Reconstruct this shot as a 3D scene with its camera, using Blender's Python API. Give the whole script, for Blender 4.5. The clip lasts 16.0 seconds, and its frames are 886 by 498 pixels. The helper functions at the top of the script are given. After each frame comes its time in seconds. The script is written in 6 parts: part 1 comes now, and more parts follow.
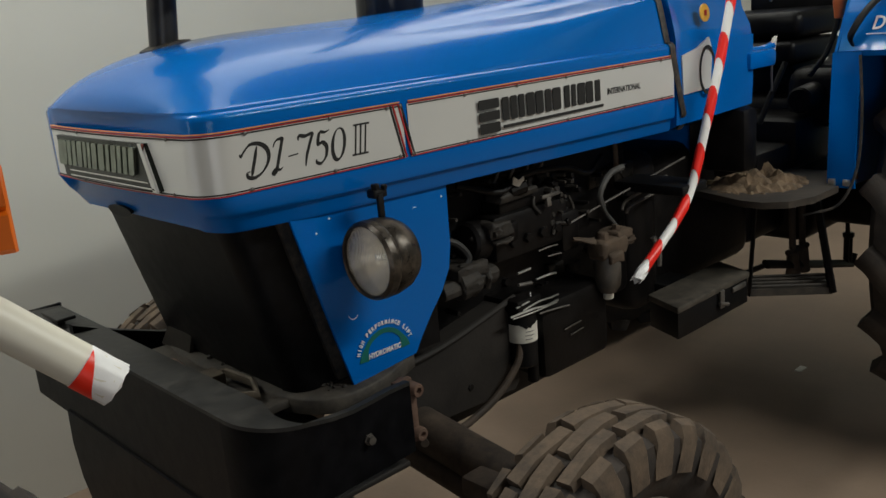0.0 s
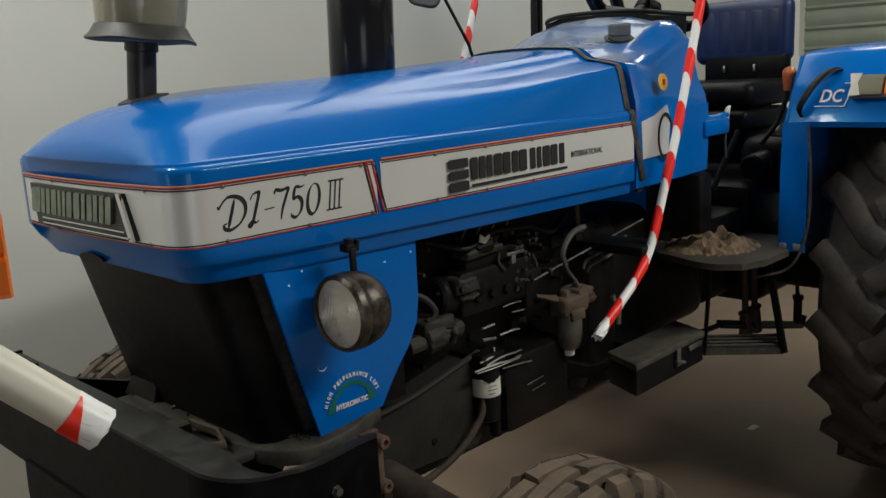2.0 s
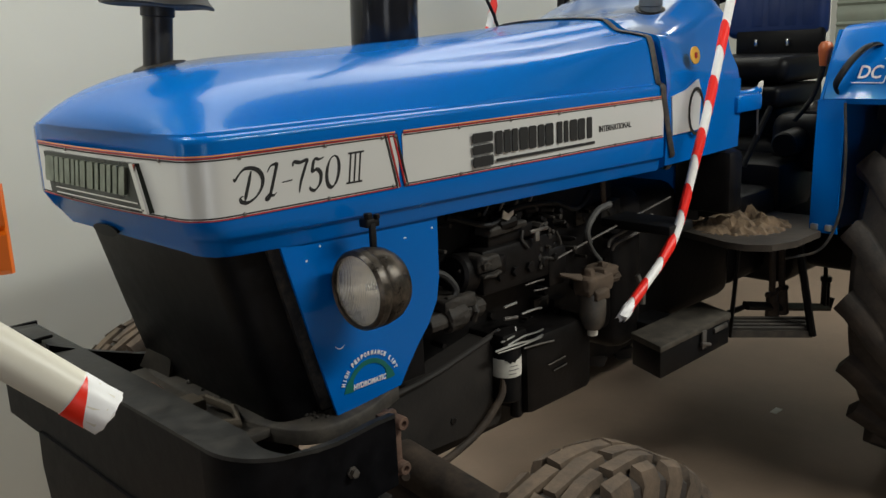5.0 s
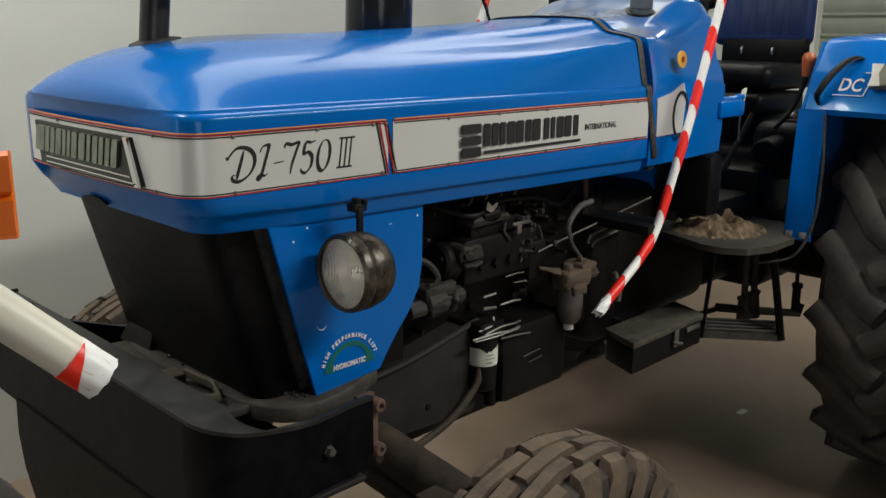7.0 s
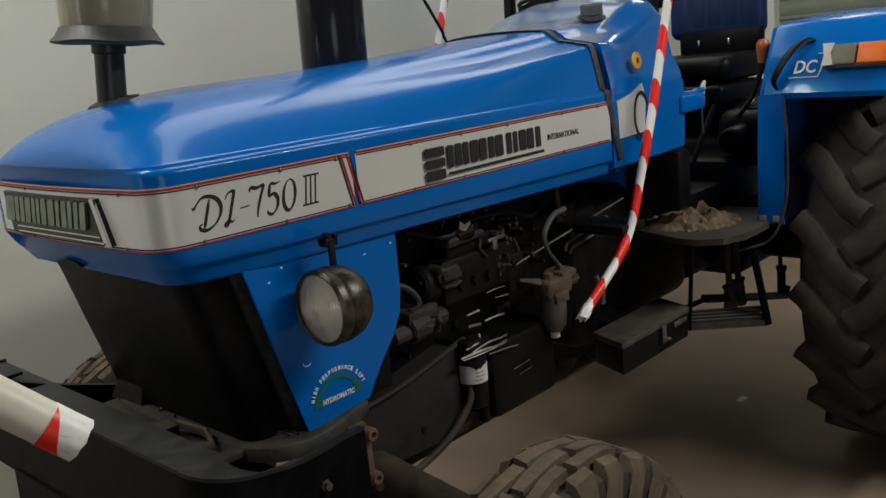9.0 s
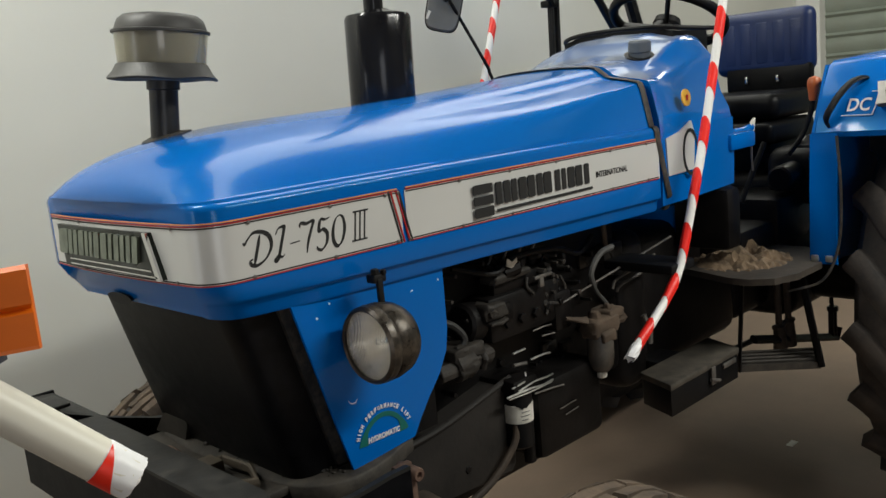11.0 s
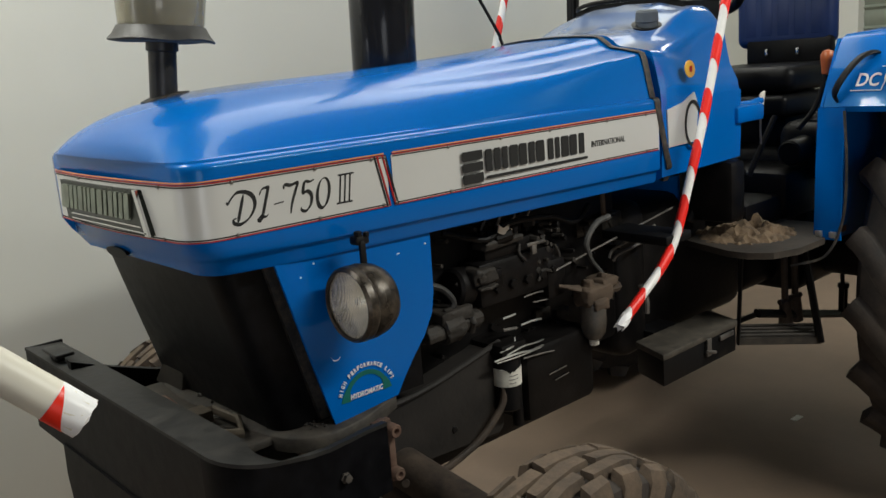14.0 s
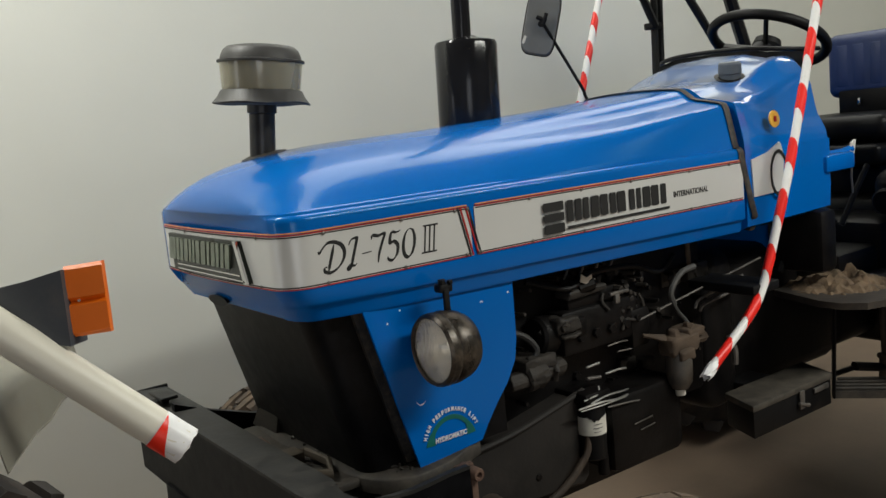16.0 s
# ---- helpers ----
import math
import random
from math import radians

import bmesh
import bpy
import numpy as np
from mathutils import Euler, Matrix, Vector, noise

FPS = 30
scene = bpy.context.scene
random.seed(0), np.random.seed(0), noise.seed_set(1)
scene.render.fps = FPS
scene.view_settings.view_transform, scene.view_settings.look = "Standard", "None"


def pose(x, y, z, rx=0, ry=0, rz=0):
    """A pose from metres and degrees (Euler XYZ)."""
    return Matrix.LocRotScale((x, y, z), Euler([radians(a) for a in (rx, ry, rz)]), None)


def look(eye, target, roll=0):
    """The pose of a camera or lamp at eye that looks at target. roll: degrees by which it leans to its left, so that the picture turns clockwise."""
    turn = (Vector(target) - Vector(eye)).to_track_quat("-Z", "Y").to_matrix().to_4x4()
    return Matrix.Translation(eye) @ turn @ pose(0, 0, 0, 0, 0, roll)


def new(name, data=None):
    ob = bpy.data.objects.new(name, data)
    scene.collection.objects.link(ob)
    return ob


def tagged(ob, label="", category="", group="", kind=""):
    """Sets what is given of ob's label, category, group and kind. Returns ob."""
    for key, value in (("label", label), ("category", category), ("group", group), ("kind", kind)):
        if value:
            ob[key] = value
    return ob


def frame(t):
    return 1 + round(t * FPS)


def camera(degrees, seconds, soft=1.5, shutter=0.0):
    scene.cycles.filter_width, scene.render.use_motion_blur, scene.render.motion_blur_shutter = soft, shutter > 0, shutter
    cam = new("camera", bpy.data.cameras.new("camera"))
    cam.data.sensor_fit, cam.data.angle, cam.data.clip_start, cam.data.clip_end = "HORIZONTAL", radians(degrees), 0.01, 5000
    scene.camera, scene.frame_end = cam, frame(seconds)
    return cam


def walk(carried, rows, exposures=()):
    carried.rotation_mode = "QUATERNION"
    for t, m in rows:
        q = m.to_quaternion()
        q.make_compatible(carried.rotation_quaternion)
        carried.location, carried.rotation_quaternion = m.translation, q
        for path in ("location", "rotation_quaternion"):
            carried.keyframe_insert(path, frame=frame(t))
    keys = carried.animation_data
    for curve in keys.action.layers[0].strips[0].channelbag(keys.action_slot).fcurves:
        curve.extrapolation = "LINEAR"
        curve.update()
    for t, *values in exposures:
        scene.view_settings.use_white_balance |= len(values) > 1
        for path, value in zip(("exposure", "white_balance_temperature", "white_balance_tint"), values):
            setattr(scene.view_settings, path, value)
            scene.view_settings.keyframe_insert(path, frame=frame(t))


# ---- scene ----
cam = camera(53.5, 16.0)
PATH = [
    (0, (-0.618, -1.535, 1.401), (0.676, -0.1, 0.883), -5.1),
    (0.5, (-0.627, -1.544, 1.406), (0.655, -0.087, 0.923), -5.1),
    (1, (-0.636, -1.535, 1.404), (0.672, -0.097, 0.934), -4.9),
    (1.5, (-0.655, -1.537, 1.407), (0.69, -0.132, 0.942), -3.6),
    (2, (-0.663, -1.547, 1.412), (0.728, -0.168, 1.009), -3.2),
    (2.5, (-0.665, -1.552, 1.409), (0.702, -0.146, 1.011), -3.7),
    (3, (-0.659, -1.553, 1.406), (0.712, -0.158, 0.986), -3.8),
    (3.2, (-0.658, -1.544, 1.405), (0.695, -0.138, 0.965), -3.3),
    (5.3, (-0.63, -1.497, 1.407), (0.721, -0.098, 0.938), -2.2),
    (5.5, (-0.63, -1.492, 1.402), (0.723, -0.104, 0.907), -1.4),
    (6, (-0.628, -1.492, 1.404), (0.718, -0.105, 0.89), -1.0),
    (6.5, (-0.641, -1.49, 1.405), (0.699, -0.096, 0.894), -0.5),
    (7, (-0.662, -1.516, 1.411), (0.722, -0.156, 0.928), 0.6),
    (7.5, (-0.677, -1.545, 1.415), (0.761, -0.23, 0.963), -0.9),
    (8, (-0.677, -1.552, 1.405), (0.767, -0.237, 0.972), -1.9),
    (8.5, (-0.668, -1.549, 1.407), (0.734, -0.2, 0.942), -3.5),
    (9, (-0.65, -1.557, 1.419), (0.753, -0.201, 0.98), -5.7),
    (9.5, (-0.653, -1.559, 1.422), (0.73, -0.156, 1.08), -5.9),
    (9.7, (-0.655, -1.559, 1.422), (0.691, -0.12, 1.081), -5.5),
    (11.8, (-0.652, -1.519, 1.424), (0.716, -0.108, 1.053), -5.4),
    (12, (-0.656, -1.519, 1.425), (0.698, -0.097, 1.045), -5.0),
    (12.5, (-0.652, -1.524, 1.424), (0.697, -0.101, 1.03), -5.0),
    (13, (-0.651, -1.546, 1.422), (0.704, -0.134, 1.013), -4.8),
    (13.5, (-0.641, -1.574, 1.415), (0.702, -0.158, 0.979), -5.2),
    (14, (-0.606, -1.627, 1.419), (0.678, -0.153, 0.996), -4.4),
    (14.5, (-0.594, -1.69, 1.408), (0.658, -0.174, 1.047), -2.9),
    (15, (-0.602, -1.698, 1.405), (0.603, -0.133, 1.093), -5.3),
    (15.5, (-0.615, -1.689, 1.411), (0.559, -0.097, 1.115), -5.9),
    (16, (-0.628, -1.688, 1.415), (0.513, -0.07, 1.134), -5.6),
]
walk(cam, [(t, look(eye, target, roll)) for t, eye, target, roll in PATH], [(0.0, -0.35), (3.0, -0.3), (5.5, 0.03), (6.5, 0.05), (7.5, -0.14), (8.5, -0.42), (9.0, -0.46), (9.5, 0.0), (12.5, 0.02), (14.5, 0.0), (16.0, -0.08)])

# ---- world and light ----
world = bpy.data.worlds.new("world")
scene.world = world
world.use_nodes = True
world.node_tree.nodes["Background"].inputs[0].default_value = (0.75, 0.85, 1.0, 1)
world.node_tree.nodes["Background"].inputs[1].default_value = 0.3


def area(name, m, sx, sy, power, colour):
    lamp = bpy.data.lights.new(name, "AREA")
    lamp.shape, lamp.size, lamp.size_y, lamp.energy, lamp.color = "RECTANGLE", sx, sy, power, colour
    ob = new(name, lamp)
    ob.matrix_world = m
    return ob


DOOR_X0, DOOR_X1, DOOR_Z = -3.7, -1.7, 2.6
area("daylight_area", look((-2.7, -4.95, 1.35), (-2.7, 0.0, 1.35)), 1.9, 2.4, 30, (0.95, 0.97, 1.0))
area("daylight_area", look((-3.97, 0.6, 1.05), (0.0, 0.6, 1.05)), 0.74, 2.0, 9, (0.95, 0.97, 1.0))
# Overhead lamps added out of view, placed and sized to suit wall and bonnet.
for x, y, length, wide, power in ((2.2, 0.8, 2.8, 1.0, 35), (4.6, 0.2, 1.2, 0.3, 12), (2.0, -2.7, 2.4, 0.35, 148), (-0.75, 0.5, 1.2, 0.3, 61)):
    area("added_overhead_lamp", look((x, y, 3.2), (x, y, 0.0)), length, wide, power, (0.975, 0.98, 0.9))

# ---- materials ----


def mat(name, base, rough=0.5, metal=0.0, vary=0.15, scale=8.0, bump=0.0, bump_scale=120.0, dust=None, dust_amount=0.0, coat=0.0, spread=None, rough_vary=0.1):
    """A procedural surface: base colour broken up by large stains and fine grain, optional dust, fine relief."""
    m = bpy.data.materials.new(name)
    m.use_nodes = True
    nt = m.node_tree
    N, L = nt.nodes, nt.links
    b = N["Principled BSDF"]
    co = N.new("ShaderNodeTexCoord")
    n1 = N.new("ShaderNodeTexNoise")
    n1.inputs["Scale"].default_value, n1.inputs["Detail"].default_value = scale, 6
    n2 = N.new("ShaderNodeTexNoise")
    n2.inputs["Scale"].default_value, n2.inputs["Detail"].default_value = bump_scale, 4
    for n in (n1, n2):
        L.new(co.outputs["Object"], n.inputs["Vector"])
    dark = [c * (1 - vary) for c in base]
    light = [min(1, c * (1 + vary)) for c in base]
    mix = N.new("ShaderNodeMix")
    mix.data_type = "RGBA"
    mix.inputs["A"].default_value, mix.inputs["B"].default_value = (*dark, 1), (*light, 1)
    ramp = N.new("ShaderNodeMapRange")
    ramp.inputs["From Min"].default_value, ramp.inputs["From Max"].default_value = 0.3, 0.7
    L.new(n1.outputs["Fac"], ramp.inputs["Value"])
    L.new(ramp.outputs["Result"], mix.inputs["Factor"])
    colour = mix.outputs["Result"]
    rr = N.new("ShaderNodeMapRange")
    rr.inputs["To Min"].default_value, rr.inputs["To Max"].default_value = max(0.02, rough - rough_vary), min(1, rough + rough_vary)
    L.new(n1.outputs["Fac"], rr.inputs["Value"])
    roughness = rr.outputs["Result"]
    if dust:
        n3 = N.new("ShaderNodeTexNoise")
        n3.inputs["Scale"].default_value, n3.inputs["Detail"].default_value = scale * 1.7, 9
        n3.inputs["Roughness"].default_value = 0.7
        L.new(co.outputs["Object"], n3.inputs["Vector"])
        r3 = N.new("ShaderNodeMapRange")
        r3.inputs["From Min"].default_value, r3.inputs["From Max"].default_value = 0.62 - 0.35 * dust_amount, 0.8
        r3.inputs["To Max"].default_value = dust_amount
        L.new(n3.outputs["Fac"], r3.inputs["Value"])
        m2 = N.new("ShaderNodeMix")
        m2.data_type = "RGBA"
        L.new(r3.outputs["Result"], m2.inputs["Factor"])
        L.new(colour, m2.inputs["A"])
        m2.inputs["B"].default_value = (*dust, 1)
        colour = m2.outputs["Result"]
        m3 = N.new("ShaderNodeMix")
        L.new(r3.outputs["Result"], m3.inputs["Factor"])
        L.new(roughness, m3.inputs["A"])
        m3.inputs["B"].default_value = 0.9
        roughness = m3.outputs["Result"]
    L.new(colour, b.inputs["Base Color"])
    L.new(roughness, b.inputs["Roughness"])
    b.inputs["Metallic"].default_value = metal
    b.inputs["Coat Weight"].default_value = coat
    b.inputs["Coat Roughness"].default_value = 0.04
    if bump:
        bp = N.new("ShaderNodeBump")
        bp.inputs["Strength"].default_value, bp.inputs["Distance"].default_value = bump, 0.002
        L.new(n2.outputs["Fac"], bp.inputs["Height"])
        L.new(bp.outputs["Normal"], b.inputs["Normal"])
    return m


DUST = (0.22, 0.17, 0.12)
BLUE = mat("blue_paint", (0.0003, 0.116, 0.45), 0.24, 0.0, 0.05, 3, 0.05, 6, coat=0.35, rough_vary=0.05)
BLUE.node_tree.nodes["Principled BSDF"].inputs["Coat IOR"].default_value = 1.42
BLUE.node_tree.nodes["Principled BSDF"].inputs["Coat Roughness"].default_value = 0.07
BLUE.node_tree.nodes["Principled BSDF"].inputs["Specular IOR Level"].default_value = 0.18
BLUE.node_tree.nodes["Principled BSDF"].inputs["Specular Tint"].default_value = (0.25, 0.8, 1.0, 1)
BLACK = mat("black_paint", (0.004, 0.004, 0.0045), 0.5, 0, 0.3, 9, 0.1, 90, DUST, 0.12)
DIRTY = mat("dusty_black_iron", (0.0055, 0.0048, 0.0048), 0.45, 0.1, 0.5, 14, 0.3, 70, (0.045, 0.034, 0.026), 0.17)
SILVER = mat("silver_decal", (0.63, 0.63, 0.61), 0.36, 0.2, 0.04, 4)
WALLM = mat("painted_plaster", (0.62, 0.62, 0.57), 0.75, 0, 0.05, 1.2, 0.1, 60)
PILLARM = mat("white_plaster", (0.74, 0.74, 0.7), 0.7, 0, 0.04, 1.5, 0.1, 60)
# Tones for unseen walls and ceiling, dark to keep the bonnet's reflections deep.
UNSEEN_DARK = mat("unseen_dark_wall", (0.13, 0.122, 0.11), 0.85, 0, 0.2, 2.2, 0.3, 60)
UNSEEN_GREY = mat("unseen_grey_ceiling", (0.3, 0.295, 0.28), 0.85, 0, 0.12, 2.0, 0.2, 60)
FLOORM = mat("worn_concrete", (0.21, 0.151, 0.109), 0.65, 0, 0.12, 3.2, 0.35, 70, (0.3, 0.229, 0.171), 0.4)
RED = mat("red_tape", (0.86, 0.02, 0.012), 0.4, 0, 0.1)
WHITE = mat("white_paint", (0.84, 0.83, 0.81), 0.4, 0, 0.05, 30, 0.05, 60, (0.1, 0.09, 0.08), 0.18)
ORANGE = mat("amber_plastic", (0.86, 0.17, 0.006), 0.45, 0, 0.08)


TREAD_DUST = mat("dust_brown_tread", (0.04, 0.029, 0.021), 0.85, 0, 0.45, 9, 0.5, 130, (0.185, 0.128, 0.082), 0.75)
DIRTY_BROWN = mat("brown_black_iron", (0.01, 0.008, 0.0067), 0.7, 0.05, 0.4, 9, 0.4, 60, (0.036, 0.027, 0.021), 0.4)
AXLE_DIRT = mat("earth_brown_iron", (0.03, 0.021, 0.015), 0.75, 0.05, 0.5, 13, 0.6, 60, (0.12, 0.085, 0.06), 0.6)
LID_DUST = mat("thin_dust_on_black", (0.03, 0.026, 0.021), 0.65, 0.05, 0.4, 16, 0.3, 60, (0.13, 0.11, 0.085), 0.7)
PLATE_DIRT = mat("dirt_strewn_plate", (0.03, 0.024, 0.019), 0.75, 0.05, 0.5, 11, 0.7, 45, (0.1, 0.074, 0.051), 0.45)
STEM_GREY = mat("grey_black_steel", (0.028, 0.027, 0.027), 0.38, 0.3, 0.3, 14, 0.1, 80, DUST, 0.25)
TAN = mat("tan_dusty_steel", (0.075, 0.06, 0.043), 0.7, 0.1, 0.3, 25, 0.3, 60, DUST, 0.4)
HOUSING = mat("speckled_black_sheet", (0.004, 0.004, 0.0047), 0.42, 0, 0.4, 34, 0.15, 60, (0.09, 0.086, 0.086), 0.12)
DUSTY_RIM = mat("dust_covered_steel", (0.028, 0.024, 0.02), 0.65, 0.1, 0.5, 14, 0.5, 60, (0.13, 0.108, 0.085), 0.5)
BUMPER = mat("black_bumper_paint", (0.0048, 0.0048, 0.0057), 0.42, 0, 0.4, 30, 0.15, 60, (0.09, 0.084, 0.076), 0.08)
FLANGE_DUST = mat("dust_film_on_black", (0.0105, 0.0103, 0.0096), 0.6, 0.1, 0.4, 16, 0.4, 50, (0.08, 0.073, 0.062), 0.4)
DUSTY_METAL = mat("dusty_cast_metal", (0.012, 0.0105, 0.009), 0.42, 0.5, 0.8, 22, 0.7, 60, (0.09, 0.068, 0.05), 0.4)
MUDDY = mat("mud_caked_metal", (0.07, 0.048, 0.032), 0.85, 0, 0.4, 14, 0.6, 50)
GRIME = mat("dust_crusted_casting", (0.018, 0.0148, 0.012), 0.7, 0.1, 0.6, 40, 0.9, 90, (0.075, 0.058, 0.042), 0.4)
HOSE_DUST = mat("dust_grey_hose", (0.05, 0.049, 0.047), 0.6, 0, 0.3, 30, 0.2, 90, (0.14, 0.13, 0.115), 0.4)
MUD = mat("dry_mud", (0.14, 0.095, 0.058), 0.95, 0, 0.6, 26, 1.0, 120, (0.31, 0.215, 0.13), 0.55)
RUST = mat("rusty_steel", (0.12, 0.066, 0.047), 0.8, 0.2, 0.5, 20, 0.6, 80, DUST, 0.5)
STEEL = mat("bare_steel", (0.6, 0.6, 0.58), 0.35, 0.9, 0.2, 20)
STEEL_DULL = mat("dull_steel", (0.16, 0.15, 0.14), 0.5, 0.7, 0.4, 20, 0.1, 80, DUST, 0.4)
CHROME = mat("chrome", (0.8, 0.8, 0.8), 0.1, 1.0, 0.05, 10, rough_vary=0.05)
EMBLEM = mat("dark_chrome_plate", (0.02, 0.024, 0.02), 0.3, 0.6, 0.3, 20)
DARK_CHROME = mat("tarnished_chrome", (0.28, 0.31, 0.26), 0.38, 1.0, 0.25, 40)
REFLECTOR = mat("lamp_reflector", (0.86, 0.8, 0.68), 0.3, 0.35, 0.12, 60, rough_vary=0.12)
HOSE = mat("dusty_rubber_hose", (0.012, 0.0115, 0.011), 0.6, 0, 0.3, 20, 0.2, 90, DUST, 0.25)
PAPER = mat("soiled_white_paper", (0.6, 0.58, 0.52), 0.7, 0, 0.15, 30, 0.1, 80, DUST, 0.25)
BOWL = mat("grimy_glass_bowl", (0.06, 0.055, 0.05), 0.35, 0, 0.3, 14, 0.1, 80, DUST, 0.5)
RUBBER_TRIM = mat("rubber_trim", (0.02, 0.02, 0.021), 0.6, 0, 0.3, 26, 0.2, 90, DUST, 0.5)
RUBBER_DARK = mat("rear_tyre_rubber", (0.011, 0.0088, 0.0078), 0.8, 0, 0.35, 6, 0.4, 120, (0.085, 0.062, 0.047), 0.6)
RIM_PAINT = mat("dusty_rim_paint", (0.3, 0.3, 0.29), 0.5, 0.2, 0.2, 8, 0.1, 80, DUST, 0.6)
LAMP_BODY = mat("scratched_lamp_shell", (0.03, 0.025, 0.02), 0.28, 0.4, 0.5, 25, 0.3, 120, (0.24, 0.19, 0.14), 0.55)
SEAT_BLACK = mat("black_vinyl", (0.003, 0.003, 0.0035), 0.4, 0, 0.3, 10, 0.3, 200, DUST, 0.05)
SEAT_BLUE = mat("blue_vinyl", (0.0015, 0.015, 0.08), 0.45, 0, 0.2, 6, 0.3, 160, rough_vary=0.12)
KNOB = mat("orange_knob", (0.45, 0.11, 0.03), 0.35, 0, 0.2, 20)
CAP_GREY = mat("grey_cap_plastic", (0.08, 0.095, 0.115), 0.5, 0, 0.2, 20, 0.1, 90, DUST, 0.2)
GLOSS_BLACK = mat("gloss_black_enamel", (0.01, 0.01, 0.0115), 0.16, 0, 0.3, 8, 0.02, 200, rough_vary=0.04)
SKIRT_GREY = mat("dusty_grey_plastic", (0.03, 0.029, 0.028), 0.5, 0, 0.25, 12, 0.2, 90, (0.1, 0.095, 0.085), 0.4)
BOWL_CLEAR = mat("yellowed_bowl_plastic", (0.56, 0.53, 0.41), 0.1, 0, 0.06, 9, rough_vary=0.03)
BOWL_CORE = mat("bowl_core", (0.3, 0.28, 0.2), 0.6, 0, 0.2, 9)
MIRROR_BACK = mat("grey_mirror_plastic", (0.12, 0.12, 0.115), 0.5, 0, 0.15, 12, 0.1, 90, DUST, 0.2)
LAMP_GREY = mat("lamp_base_grey", (0.1, 0.1, 0.1), 0.5)
LENS_GREY = mat("dull_lens", (0.16, 0.155, 0.1), 0.5, 0, 0.15, 20)
DARK_GREY = mat("dark_lamp_housing", (0.05, 0.055, 0.065), 0.55, 0, 0.2, 9, 0.2, 90, DUST, 0.25)
SHEET_GREY = mat("dull_sheet_metal", (0.2, 0.19, 0.155), 0.5, 0.1, 0.2, 5, 0.1, 50, DUST, 0.3)
RAIL_WHITE = mat("cream_rail_paint", (0.7, 0.67, 0.57), 0.4, 0, 0.06, 8, 0.05, 60)
TAPE_WHITE = mat("white_reflective_tape", (0.85, 0.85, 0.85), 0.4, 0, 0.06, 30, 0.3, 60, (0.35, 0.28, 0.2), 0.25)
RED_GLOW_TAPE = mat("red_triangle_tape", (0.9, 0.028, 0.008), 0.4, 0, 0.1, 30)
SHUTTER = mat("shutter_paint", (0.25, 0.28, 0.235), 0.5, 0.1, 0.12, 3, 0.1, 40, DUST, 0.2)
BADGE = mat("yellow_badge", (0.75, 0.42, 0.05), 0.35, 0, 0.1)
DECAL_RED = mat("decal_red", (0.35, 0.012, 0.01), 0.4)
DECAL_ORANGE = mat("decal_orange", (0.75, 0.3, 0.1), 0.4)
DECAL_BLACK = mat("decal_black", (0.008, 0.008, 0.008), 0.75)
DECAL_GREY = mat("decal_grey", (0.1, 0.1, 0.1), 0.5)
DECAL_GREEN = mat("decal_green", (0.005, 0.12, 0.1), 0.4)
DECAL_WHITE = mat("decal_white", (0.75, 0.78, 0.8), 0.45)
BOWL_CLEAR.node_tree.nodes["Principled BSDF"].inputs["Transmission Weight"].default_value = 0.65


def glass(name, colour=(0.95, 0.95, 0.93), rough=0.05, ribs=0.0):
    m = bpy.data.materials.new(name)
    m.use_nodes = True
    N, L = m.node_tree.nodes, m.node_tree.links
    b = N["Principled BSDF"]
    b.inputs["Base Color"].default_value = (*colour, 1)
    b.inputs["Roughness"].default_value = rough
    b.inputs["Transmission Weight"].default_value = 1.0
    b.inputs["IOR"].default_value = 1.45
    if ribs:
        co, wv, bp = N.new("ShaderNodeTexCoord"), N.new("ShaderNodeTexWave"), N.new("ShaderNodeBump")
        wv.bands_direction = "Y"
        wv.inputs["Scale"].default_value = ribs
        bp.inputs["Strength"].default_value, bp.inputs["Distance"].default_value = 0.13, 0.002
        L.new(co.outputs["Object"], wv.inputs["Vector"])
        L.new(wv.outputs["Fac"], bp.inputs["Height"])
        L.new(bp.outputs["Normal"], b.inputs["Normal"])
    return m


